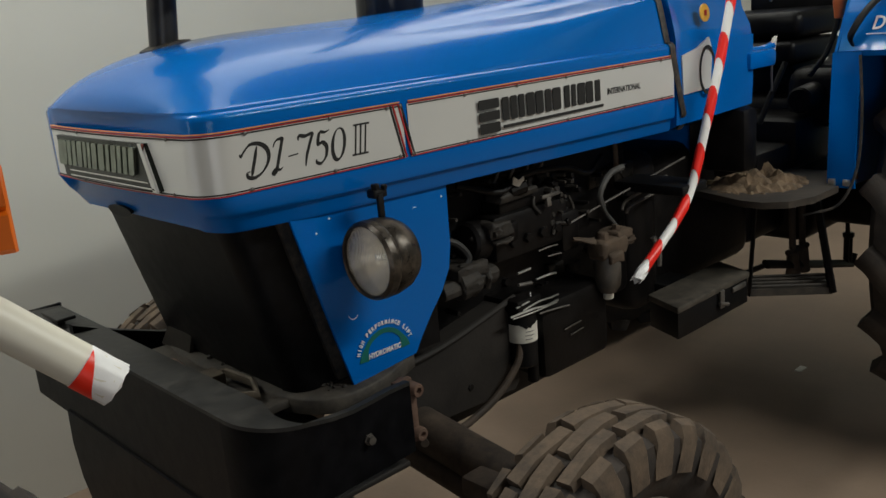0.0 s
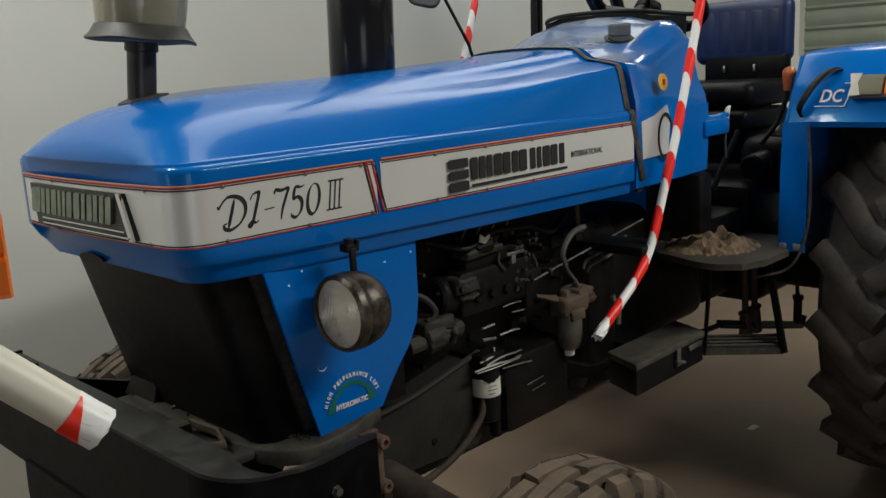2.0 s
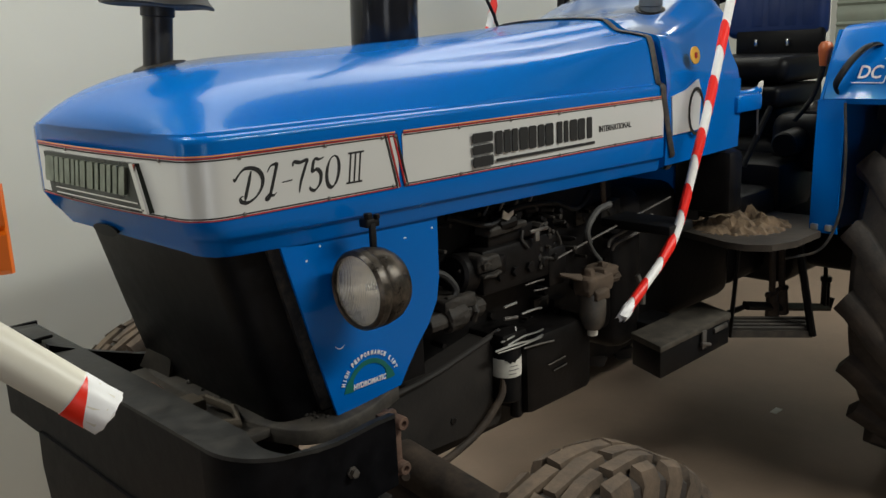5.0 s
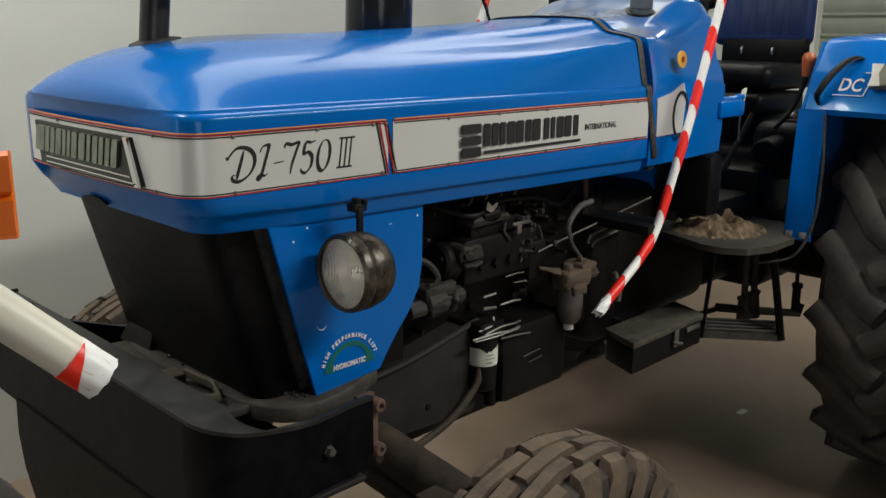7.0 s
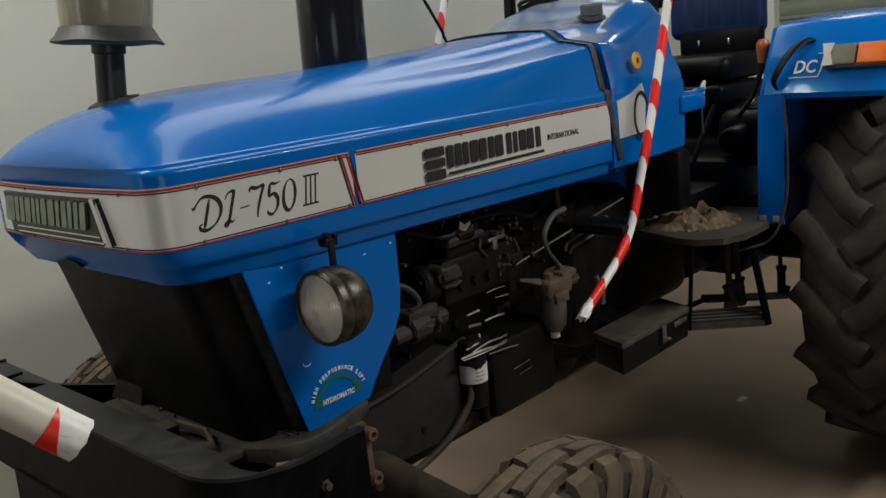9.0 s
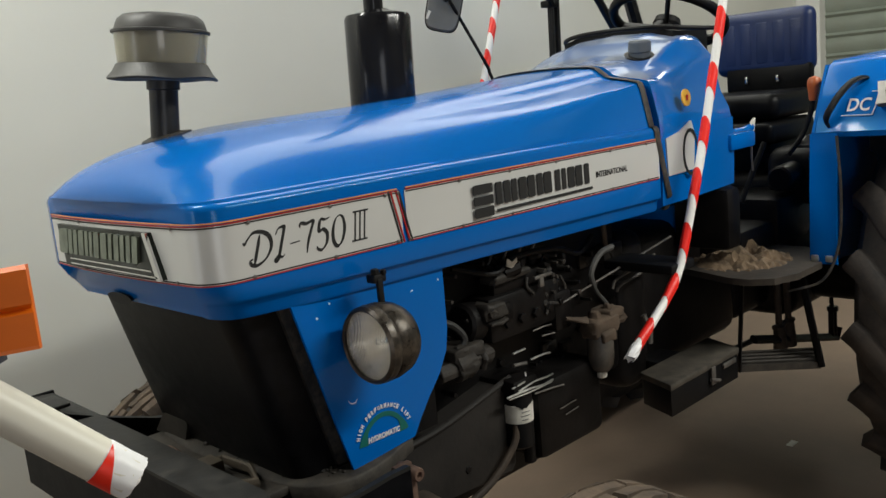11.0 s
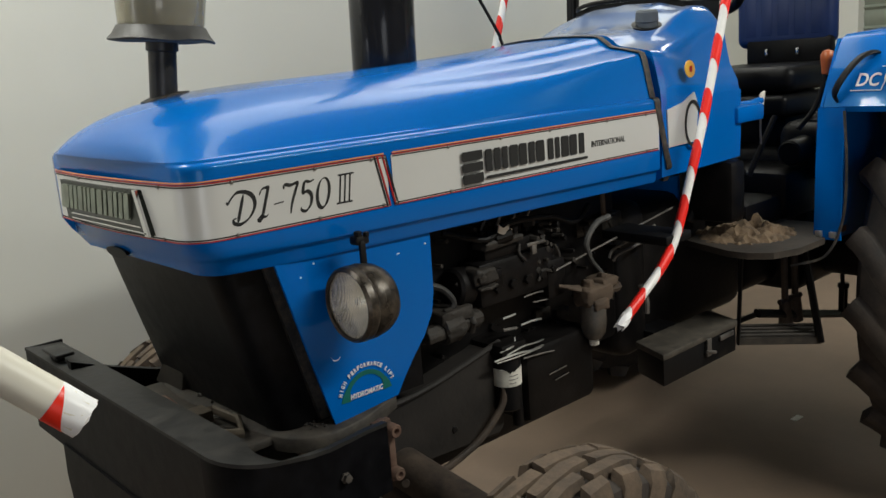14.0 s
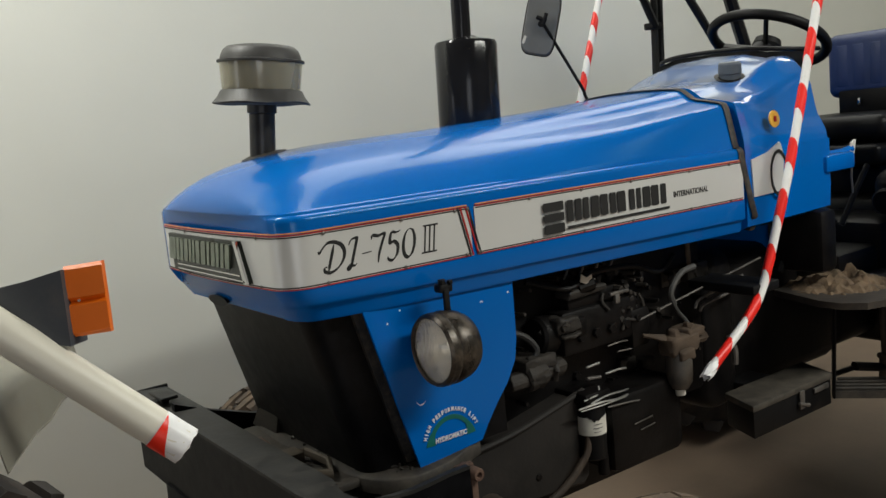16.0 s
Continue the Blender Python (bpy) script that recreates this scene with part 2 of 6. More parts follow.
def dusty_top(m, colour, most):
    """Copies a paint and lays a patchy film of settled dust on its upward faces."""
    d = m.copy()
    d.name = "dust_filmed_paint"
    N, L = d.node_tree.nodes, d.node_tree.links
    b = N["Principled BSDF"]
    geo, sep, nz, rng, mul, mix = (N.new(k) for k in ("ShaderNodeNewGeometry", "ShaderNodeSeparateXYZ", "ShaderNodeTexNoise", "ShaderNodeMapRange", "ShaderNodeMath", "ShaderNodeMix"))
    mul.operation, mix.data_type = "MULTIPLY", "RGBA"
    L.new(geo.outputs["Normal"], sep.inputs["Vector"])
    rng.inputs["From Min"].default_value, rng.inputs["From Max"].default_value, rng.inputs["To Max"].default_value = 0.8, 0.985, most
    L.new(sep.outputs["Z"], rng.inputs["Value"])
    nz.inputs["Scale"].default_value, nz.inputs["Detail"].default_value = 9, 8
    co = N.new("ShaderNodeTexCoord")
    L.new(co.outputs["Object"], nz.inputs["Vector"])
    sharp = N.new("ShaderNodeMapRange")
    sharp.inputs["From Min"].default_value, sharp.inputs["From Max"].default_value = 0.26, 0.5
    L.new(nz.outputs["Fac"], sharp.inputs["Value"])
    L.new(rng.outputs["Result"], mul.inputs[0])
    L.new(sharp.outputs["Result"], mul.inputs[1])
    L.new(b.inputs["Base Color"].links[0].from_socket, mix.inputs["A"])
    mix.inputs["B"].default_value = (*colour, 1)
    L.new(mul.outputs["Value"], mix.inputs["Factor"])
    L.new(mix.outputs["Result"], b.inputs["Base Color"])
    inv = N.new("ShaderNodeMath")
    inv.operation = "SUBTRACT"
    inv.inputs[0].default_value = 1.0
    L.new(mul.outputs["Value"], inv.inputs[1])
    L.new(inv.outputs["Value"], b.inputs["Coat Weight"])
    return d


COWL_BLUE = dusty_top(BLUE, (0.24, 0.25, 0.265), 0.85)
LENS = glass("ribbed_lamp_glass", (0.97, 0.95, 0.91), 0.03, 70)

for m, level in ((SEAT_BLACK, 0.14), (HOUSING, 0.15), (BUMPER, 0.08), (BLACK, 0.22), (DIRTY, 0.2), (GLOSS_BLACK, 0.28)):
    m.node_tree.nodes["Principled BSDF"].inputs["Specular IOR Level"].default_value = level

# ---- mesh helpers ----


def finish(name, bm, material, smooth=35):
    me = bpy.data.meshes.new(name)
    bmesh.ops.recalc_face_normals(bm, faces=bm.faces)
    bm.to_mesh(me)
    bm.free()
    me.materials.append(material)
    if smooth:
        me.set_sharp_from_angle(angle=radians(smooth))
        me.polygons.foreach_set("use_smooth", [True] * len(me.polygons))
    return me


def part(name, bm, material, parent=None, label="", smooth=35):
    ob = new(name, finish(name, bm, material, smooth))
    if parent:
        ob.parent = parent
    if label:
        ob["label"] = label
    return ob


def thing(name, label, category, group="", at=(0, 0, 0)):
    ob = new(name)
    ob.empty_display_size = 0.1
    ob.location = at
    return tagged(ob, label, category, group)


def block(x0, x1, y0, y1, z0, z1, bevel=0.004, segs=2, bm=None, m=None):
    bm = bm or bmesh.new()
    got = bmesh.ops.create_cube(bm, size=1)["verts"]
    bmesh.ops.transform(bm, verts=got, matrix=Matrix.Translation(((x0 + x1) / 2, (y0 + y1) / 2, (z0 + z1) / 2)) @ Matrix.Diagonal((x1 - x0, y1 - y0, z1 - z0, 1)))
    if bevel:
        edges = list({e for v in got for e in v.link_edges})
        out = bmesh.ops.bevel(bm, geom=edges, offset=bevel, segments=segs, affect="EDGES", profile=0.5)
        got = list({v for f in out["faces"] for v in f.verts} | {v for v in got if v.is_valid})
    if m is not None:
        bmesh.ops.transform(bm, verts=got, matrix=m)
    return bm


def aim(a, b):
    """A pose at a whose z axis points to b."""
    d = Vector(b) - Vector(a)
    return Matrix.Translation(a) @ d.to_track_quat("Z", "Y").to_matrix().to_4x4()


def turned(profile, m=None, n=32, bm=None, arc=2 * math.pi, caps=False):
    """Turns a profile of (radius, height) round z."""
    bm = bm or bmesh.new()
    m = m or Matrix()
    full = abs(arc - 2 * math.pi) < 1e-6
    rings = []
    for k in range(n if full else n + 1):
        a = arc * k / n
        rings.append([bm.verts.new(m @ Vector((r * math.cos(a), r * math.sin(a), h))) for r, h in profile])
    for k in range(n):
        a, b = rings[k], rings[(k + 1) % len(rings)]
        for i in range(len(profile) - 1):
            bm.faces.new((a[i], b[i], b[i + 1], a[i + 1]))
    for i in (0, len(profile) - 1):
        if profile[i][0] > 1e-4 and full and caps:
            bm.faces.new([r[i] for r in rings])
    bmesh.ops.remove_doubles(bm, verts=[v for r in rings for v in r], dist=1e-5)
    return bm


def rod(a, b, r, r2=None, n=14, bm=None, cham=0.0):
    length = (Vector(b) - Vector(a)).length
    r2 = r if r2 is None else r2
    c = cham or min(r, r2) * 0.15
    return turned([(0, 0), (r - c, 0), (r, c), (r2, length - c), (r2 - c, length), (0, length)], aim(a, b), n, bm)


def smooth_path(pts, steps=8):
    """Catmull-Rom through the points."""
    p = [Vector(v) for v in pts]
    p = [2 * p[0] - p[1], *p, 2 * p[-1] - p[-2]]
    out = []
    for i in range(1, len(p) - 2):
        for k in range(steps):
            t = k / steps
            a, b, c, d = p[i - 1 : i + 3]
            out.append(0.5 * ((2 * b) + (c - a) * t + (2 * a - 5 * b + 4 * c - d) * t * t + (3 * b - a - 3 * c + d) * t**3))
    return out + [p[-2]]


def tube(pts, r, n=10, bm=None, smooth=0, flat=1.0):
    """A pipe along points; flat squeezes the section."""
    bm = bm or bmesh.new()
    p = smooth_path(pts, smooth) if smooth else [Vector(v) for v in pts]
    rings, up = [], None
    for i, c in enumerate(p):
        d = (p[min(i + 1, len(p) - 1)] - p[max(i - 1, 0)]).normalized()
        if up is None:
            up = d.orthogonal().normalized()
        up = (up - d * up.dot(d)).normalized()
        side = d.cross(up)
        rr = r(i / (len(p) - 1)) if callable(r) else r
        rings.append([bm.verts.new(c + rr * (math.cos(2 * math.pi * k / n) * up + flat * math.sin(2 * math.pi * k / n) * side)) for k in range(n)])
    for a, b in zip(rings, rings[1:]):
        for k in range(n):
            bm.faces.new((a[k], a[(k + 1) % n], b[(k + 1) % n], b[k]))
    bm.faces.new(rings[0][::-1])
    bm.faces.new(rings[-1])
    return bm


def loft(sections, caps=True, closed=True):
    bm = bmesh.new()
    rings = [[bm.verts.new(p) for p in s] for s in sections]
    n = len(rings[0])
    for a, b in zip(rings, rings[1:]):
        for k in range(n if closed else n - 1):
            bm.faces.new((a[k], a[(k + 1) % n], b[(k + 1) % n], b[k]))
    if caps:
        bm.faces.new(rings[0][::-1])
        bm.faces.new(rings[-1])
    return bm


def add_loft(bm, secs):
    rings = [[bm.verts.new(p) for p in s] for s in secs]
    n = len(rings[0])
    for a, b in zip(rings, rings[1:]):
        for k in range(n):
            bm.faces.new((a[k], a[(k + 1) % n], b[(k + 1) % n], b[k]))
    bm.faces.new(rings[0][::-1])
    bm.faces.new(rings[-1])


def roughen(bm, amount, scale, cuts=2):
    """Gives a casting an uneven, crusted skin."""
    bmesh.ops.subdivide_edges(bm, edges=bm.edges[:], cuts=cuts, use_grid_fill=True)
    for v in bm.verts:
        v.co += amount * noise.noise_vector(v.co * scale) + amount * 0.5 * noise.noise_vector(v.co * scale * 2.7)
    return bm


def prism(outline, axis, lo, hi, bevel=0.0):
    """An outline in the plane across axis ('x', 'y' or 'z'), given depth from lo to hi."""
    def at(u, v, w):
        return {"x": (w, u, v), "y": (u, w, v), "z": (u, v, w)}[axis]
    bm = loft([[at(u, v, lo) for u, v in outline], [at(u, v, hi) for u, v in outline]])
    if bevel:
        bmesh.ops.bevel(bm, geom=[e for e in bm.edges if len({f for f in e.link_faces if len(f.verts) > 4 or len(outline) <= 4}) >= 1], offset=bevel, segments=2, affect="EDGES", profile=0.5)
    return bm


# ---- the place ----
X0, X1, Y0, Y1, HIGH = -4.0, 5.67, -5.0, 1.23, 3.3


def setting(name, bm, material, label, category):
    return tagged(part(name, bm, material, smooth=0), label, category, kind="structure")


setting("floor", block(X0 - 0.2, X1 + 0.2, Y0 - 0.2, Y1 + 0.2, -0.1, 0.0, 0), FLOORM, "dusty worn brown-grey concrete floor", "floor")
# Ceiling out of view, greyed to weaken what the blue paint reflects.
setting("ceiling", block(X0, X1, Y0, Y1, HIGH, HIGH + 0.1, 0), UNSEEN_GREY, "plain grey ceiling out of view, dull to dim reflections", "ceiling")
setting("wall_north", block(X0, X1, Y1, Y1 + 0.2, 0, HIGH, 0), WALLM, "smooth pale grey-green painted plaster wall", "wall")
# West and south walls close the room unseen; their dark colour cuts reflections.
bm = block(X0 - 0.2, X0, Y0, 0.2, 0, HIGH, 0)
block(X0 - 0.2, X0, 1.0, Y1, 0, HIGH, 0, bm=bm)
block(X0 - 0.2, X0, 0.2, 1.0, 2.1, HIGH, 0, bm=bm)
setting("wall_west", bm, UNSEEN_DARK, "dark wall out of view that dims reflections, with a narrow doorway", "wall")
bm = block(X0, DOOR_X0, Y0 - 0.2, Y0, 0, HIGH, 0)
block(DOOR_X1, X1, Y0 - 0.2, Y0, 0, HIGH, 0, bm=bm)
block(DOOR_X0, DOOR_X1, Y0 - 0.2, Y0, DOOR_Z, HIGH, 0, bm=bm)
setting("wall_south", bm, UNSEEN_DARK, "dark wall out of view that dims reflections, with a wide open doorway", "wall")
bm = block(X1, X1 + 0.2, 1.2, Y1, 0, HIGH, 0)
block(X1, X1 + 0.2, Y0, -2.6, 0, HIGH, 0, bm=bm)
block(X1, X1 + 0.2, -2.6, 1.2, 2.7, HIGH, 0, bm=bm)
setting("wall_east", bm, WALLM, "pale plaster wall round a shutter opening", "wall")
setting("ground", block(-12, 14, -16, 8, -0.12, -0.02, 0), FLOORM, "pale dusty yard outside the doorway", "ground")

setting("pillar", block(5.62, X1 + 0.1, 1.06, Y1, 0, HIGH, 0.004), PILLARM, "white painted corner pillar beside the shutter", "pillar")
switch = part("switch_plate", block(5.612, 5.62, 1.09, 1.16, 1.66, 1.695, 0.002), MIRROR_BACK)
tagged(switch, "small grey plastic switch plate on the pillar", "switch", kind="structure")

# roller shutter: curved slats
shutter = tagged(thing("roller_shutter", "closed grey-green corrugated steel roller shutter", "shutter", at=(X1 + 0.06, 0, 0)), kind="structure")
slat = loft([[(0.02 * math.sin(math.pi * k / 8) * -1 - (0.026 if k in (0, 8) else 0), y, 0.14 * k / 8) for k in range(9)] + [(0.02, y, 0.14), (0.02, y, 0)] for y in (-2.6, 1.2)])
slat_mesh = finish("slat", slat, SHUTTER)
for k in range(20):
    ob = new("slat", slat_mesh)
    ob.parent, ob.location = shutter, (0, 0, 0.14 * k)

# ---- tractor ----
tractor = thing("tractor", "blue farm tractor with silver bonnet decals, parked on dusty concrete", "tractor")
W = 0.325
R_CORNER = 0.055


def half_width(x):
    w = W + 0.012 * max(0, min(1, x / 1.25))
    if x < R_CORNER:
        w -= R_CORNER - math.sqrt(max(0, R_CORNER**2 - (R_CORNER - x) ** 2))
    return w


def nose(y):
    """How far the nose bulges forward of the front plane."""
    return -0.012 * (1 - min(1, abs(y) / 0.27) ** 2)


def crest(x):
    """Height of the bonnet's middle line, eased over its bends."""
    return sum(float(np.interp(x + d, (0, 0.1, 0.3, 0.56, 1.08, 1.37), (1.395, 1.395, 1.399, 1.404, 1.434, 1.457))) for d in (-0.06, -0.03, 0.0, 0.03, 0.06)) / 5


def ease(t):
    t = max(0.0, min(1.0, t))
    return t * t * (3 - 2 * t)


def skin_z(x, y):
    """Height of the bonnet's upper skin: steep flanks, a folded shoulder, a shelf and a raised middle that grows to the rear."""
    u = min(1.0, abs(y) / (half_width(x) + 1e-6))
    front = 1.0 if x > 0.38 else (1 - (1 - x / 0.38) ** 3.0) ** 0.47
    back = ease((x - 0.3) / 0.8)
    high, bulge = crest(x) - 1.288, 0.024 * back
    fold = float(np.interp(x, (0.3, 0.5, 0.9, 1.1, 1.26), (0.046, 0.049, 0.068, 0.09, 0.106)))
    edge = 0.86 + 0.07 * back * back
    top = fold + (high - fold - bulge) * (1 - (u / edge) ** 2.4) + bulge * (1 - ease((u - 0.5) / 0.16))
    flank = (1.0 - u) * fold / (1 - edge)
    a = 55 + 45 * back
    low = min(top, flank)
    z = low - math.log(math.exp(-a * (top - low)) + math.exp(-a * (flank - low))) / a
    return 1.288 + front * max(0.0, z)


def bonnet_section(x):
    w = half_width(x)
    low = 1.092 - 0.014 * x
    side = [(w - 0.03, low), (w - 0.018, low - 0.003), (w - 0.014, low + 0.004), (w - 0.012, low + 0.022), (w - 0.009, low + 0.026), (w - 0.002, low + 0.03), (w, low + 0.035), (w, 1.152), (w, 1.255), (w + 0.0006, 1.272), (w - 0.0006, 1.278), (w - 0.004, 1.2815), (w - 0.012, 1.2838)]
    left = [(-a, b) for a, b in side]
    us = [-1 + 2 * k / 56 for k in range(1, 56)]
    crown = [(math.sin(u * math.pi / 2) * (w - 0.014), 0) for u in us]
    crown = [(y, skin_z(x, y * w / (w - 0.012))) for y, _ in crown]
    full = left + crown + [(a, b) for a, b in side[::-1]]
    tuck = max(0.0, 1 - x / 0.22)
    out = []
    for y, z in full:
        t = max(0.0, (1.148 - z) / 0.055) * tuck
        out.append((x + nose(y) * max(0, 1 - x / 0.2) + 0.035 * t * (1 - x / 0.22), y * (1 - 0.06 * t), z))
    return out


xs = [0.0, 0.004, 0.012, 0.024, 0.04, 0.06, 0.085, 0.115, 0.15, 0.2, 0.25, 0.3, 0.35, 0.4, 0.46, 0.52, 0.6, 0.68, 0.76, 0.84, 0.92, 1.0, 1.08, 1.16, 1.21, 1.262]
bonnet = part("bonnet", loft([bonnet_section(x) for x in xs]), BLUE, tractor, "glossy blue bonnet with a rounded nose", 34)


def plan(s):
    """Point and outward normal of the bonnet's outline: s below 0 runs over the nose from its middle, above 0 back along the near side."""
    if s >= 0:
        x = s + R_CORNER
        return Vector((x, -half_width(x), 0)), Vector((0, -1, 0))
    corner = R_CORNER * math.pi / 2
    if s > -corner:
        a = s / corner * math.pi / 2
        c = Vector((R_CORNER, -(W - R_CORNER), 0))
        n = Vector((math.sin(a), -math.cos(a), 0))
        p = c + n * R_CORNER
        p.x += nose(p.y) * max(0, 1 - p.x / 0.2)
        return p, n
    y = -(W - R_CORNER) + (-s - corner)
    return Vector((nose(y), y, 0)), Vector((-1, 0, 0))


def band(name, s0, s1, z0, z1, material, out=0.0015, thick=0.0012, steps=40, slant=0.0, parent=None, label=""):
    """A thin strip laid on the bonnet's outline."""
    rows = []
    for k in range(steps + 1):
        ring = []
        for z, o in ((z0, out - thick), (z0, out), (z1, out), (z1, out - thick)):
            s = s0 + (s1 - s0) * k / steps + slant * (z - 1.155) / 0.095
            p, n = plan(s)
            ring.append((p.x + n.x * o, p.y + n.y * o, z))
        rows.append(ring)
    return part(name, loft(rows), material, parent or tractor, label, 50)


FAR = -(W - R_CORNER) * 2 - R_CORNER * 1.57
SD = 0.345
front_decal = band("front_decal", FAR + 0.01, SD, 1.155, 1.25, SILVER, 0.0018, slant=0.0, steps=90, label="silver decal strip with red and black edging")
side_decal = band("side_decal", SD + 0.012, 1.203, 1.155, 1.25, SILVER, 0.0018, label="silver decal strip with red and black edging")
for d, (a, b) in ((front_decal, (FAR + 0.01, SD - 0.005)), (side_decal, (SD + 0.015, 1.198))):
    for z, m in ((1.155, DECAL_RED), (1.1585, DECAL_BLACK), (1.2465, DECAL_BLACK), (1.25, DECAL_RED), (1.2535, DECAL_ORANGE)):
        band("edging", a, b, z, z + 0.0022, m, 0.0026, 0.0016, 70, parent=d)
for ds, m in ((-0.007, DECAL_BLACK), (-0.001, DECAL_RED), (0.012, DECAL_RED), (0.018, DECAL_BLACK)):
    band("edging", SD + ds, SD + ds + 0.0035, 1.156, 1.252, m, 0.0032, 0.002, 1, slant=-0.022, parent=front_decal)

# rivets along the decals
rivet_mesh = finish("rivet", turned([(0.0036, 0), (0.0034, 0.001), (0.0022, 0.0019), (0, 0.0022)], n=10), STEEL_DULL)
for s in (-0.46, -0.12, 0.025, 0.187, 0.33, 0.36, 0.5, 0.647, 0.8, 1.0, 1.15):
    for z in (1.1595, 1.2475):
        p, n = plan(s - (0.02 if z > 1.2 and s in (0.33, 0.36) else 0))
        ob = new("rivet", rivet_mesh)
        ob.parent = bonnet
        ob.matrix_local = Matrix.Translation((p.x + n.x * 0.003, p.y + n.y * 0.003, z)) @ n.to_track_quat("Z", "Y").to_matrix().to_4x4()


def lettering(text, size, shear=0.0, thick=0.0006, spacing=1.0, bold=0.0):
    cu = bpy.data.curves.new("lettering", "FONT")
    cu.body, cu.size, cu.shear, cu.extrude, cu.space_character, cu.offset = text, size, shear, thick, spacing, bold
    cu.resolution_u = 3
    tmp = bpy.data.objects.new("lettering", cu)
    scene.collection.objects.link(tmp)
    me = bpy.data.meshes.new_from_object(tmp.evaluated_get(bpy.context.evaluated_depsgraph_get()))
    bpy.data.objects.remove(tmp)
    return me


def put_text(text, m, size, material, parent, shear=0.0, width=None, height=None, bold=0.0):
    """Lettering with its base line along x of m, stretched to width and height where given."""
    me = lettering(text, size, shear, bold=bold)
    co = np.array([v.co for v in me.vertices])
    lo, hi = co.min(0), co.max(0)
    sx = width / (hi[0] - lo[0]) if width else 1
    sy = height / (hi[1] - lo[1]) if height else sx
    for v in me.vertices:
        v.co.x, v.co.y = (v.co.x - lo[0]) * sx, (v.co.y - lo[1]) * sy
    me.materials.clear()
    me.materials.append(material)
    ob = new("lettering", me)
    ob.parent, ob.matrix_local = parent, m
    return ob


def on_side(x, z, y=None):
    """Pose on the near flank: text x runs back, y up, z outward."""
    y = -half_width(x) - 0.0028 if y is None else y
    return Matrix(((1, 0, 0, x), (-0.0096, 0, -1, y), (0, 1, 0, z), (0, 0, 0, 1)))



def skin(x):
    """The near flank's y, just inside the decal's face."""
    return -half_width(x) - 0.0012


def pen(points, parent, nib=0.0078, thin=0.0026, angle=38, steps=8):
    """A broad-nib pen stroke on the flank, through (x, z) points."""
    path = smooth_path([(x, 0, z) for x, z in points], steps) if len(points) > 2 else [Vector((x, 0, z)) for x, z in points]
    left, right = [], []
    for i, p in enumerate(path):
        d = (path[min(i + 1, len(path) - 1)] - path[max(i - 1, 0)]).normalized()
        n = Vector((-d.z, 0, d.x))
        cut = abs(math.sin(math.atan2(d.z, d.x) - radians(angle)))
        ends = min(1.0, 0.35 + 3.0 * min(i, len(path) - 1 - i) / len(path))
        half = (thin + (nib - thin) * cut) * ends / 2
        left.append(p + n * half)
        right.append(p - n * half)
    bm = loft([[(a.x, skin(a.x), a.z), (a.x, skin(a.x) - 0.0012, a.z), (b.x, skin(b.x) - 0.0012, b.z), (b.x, skin(b.x), b.z)] for a, b in zip(left, right)])
    return part("pen_stroke", bm, DECAL_BLACK, parent, smooth=0)


oval = [(0.2545 + 0.0125 * math.cos(a) + 0.2 * 0.026 * math.sin(a), 1.2035 + 0.026 * math.sin(a)) for a in [math.pi / 2 + 2 * math.pi * k / 12 for k in range(13)]]
for stroke in (
    [(0.0665, 1.2165), (0.069, 1.2125), (0.0735, 1.2185), (0.086, 1.2285), (0.101, 1.2285), (0.113, 1.222), (0.118, 1.21), (0.1145, 1.196), (0.103, 1.183), (0.088, 1.1765), (0.077, 1.179), (0.0755, 1.1855), (0.081, 1.1875)],
    [(0.0985, 1.2245), (0.093, 1.208), (0.0865, 1.19), (0.083, 1.1795)],
    [(0.1275, 1.2185), (0.134, 1.2275), (0.1445, 1.2295), (0.1445, 1.224), (0.138, 1.206), (0.1315, 1.188), (0.126, 1.1765), (0.122, 1.178), (0.126, 1.1825), (0.136, 1.181), (0.141, 1.1845)],
    [(0.1535, 1.199), (0.173, 1.2005)],
    [(0.1755, 1.2215), (0.178, 1.2285), (0.19, 1.2265), (0.2035, 1.2285), (0.1985, 1.216), (0.189, 1.195), (0.1845, 1.178)],
    [(0.2385, 1.2295), (0.229, 1.227), (0.2185, 1.2275), (0.2135, 1.21), (0.2225, 1.211), (0.2295, 1.203), (0.2265, 1.1875), (0.2155, 1.1775), (0.207, 1.18), (0.2065, 1.185)],
    oval,
):
    pen(stroke, front_decal)
for k in range(3):
    pen([(0.287 + 0.0105 * k, 1.1795), (0.2945 + 0.0105 * k, 1.2285)], front_decal, 0.0095, 0.007, 0)
for z, x in ((1.1775, 0.2805), (1.2275, 0.2885)):
    part("letter_bar", prism([(x, z), (x + 0.0345, z), (x + 0.035, z + 0.0032), (x + 0.0005, z + 0.0032)], "y", skin(x) - 0.0014, skin(x)), DECAL_BLACK, front_decal)
put_text("INTERNATIONAL", on_side(0.995, 1.193, -half_width(0.995) - 0.0024), 0.02, DECAL_BLACK, side_decal, 0.0, 0.125, 0.014, 0.0004)


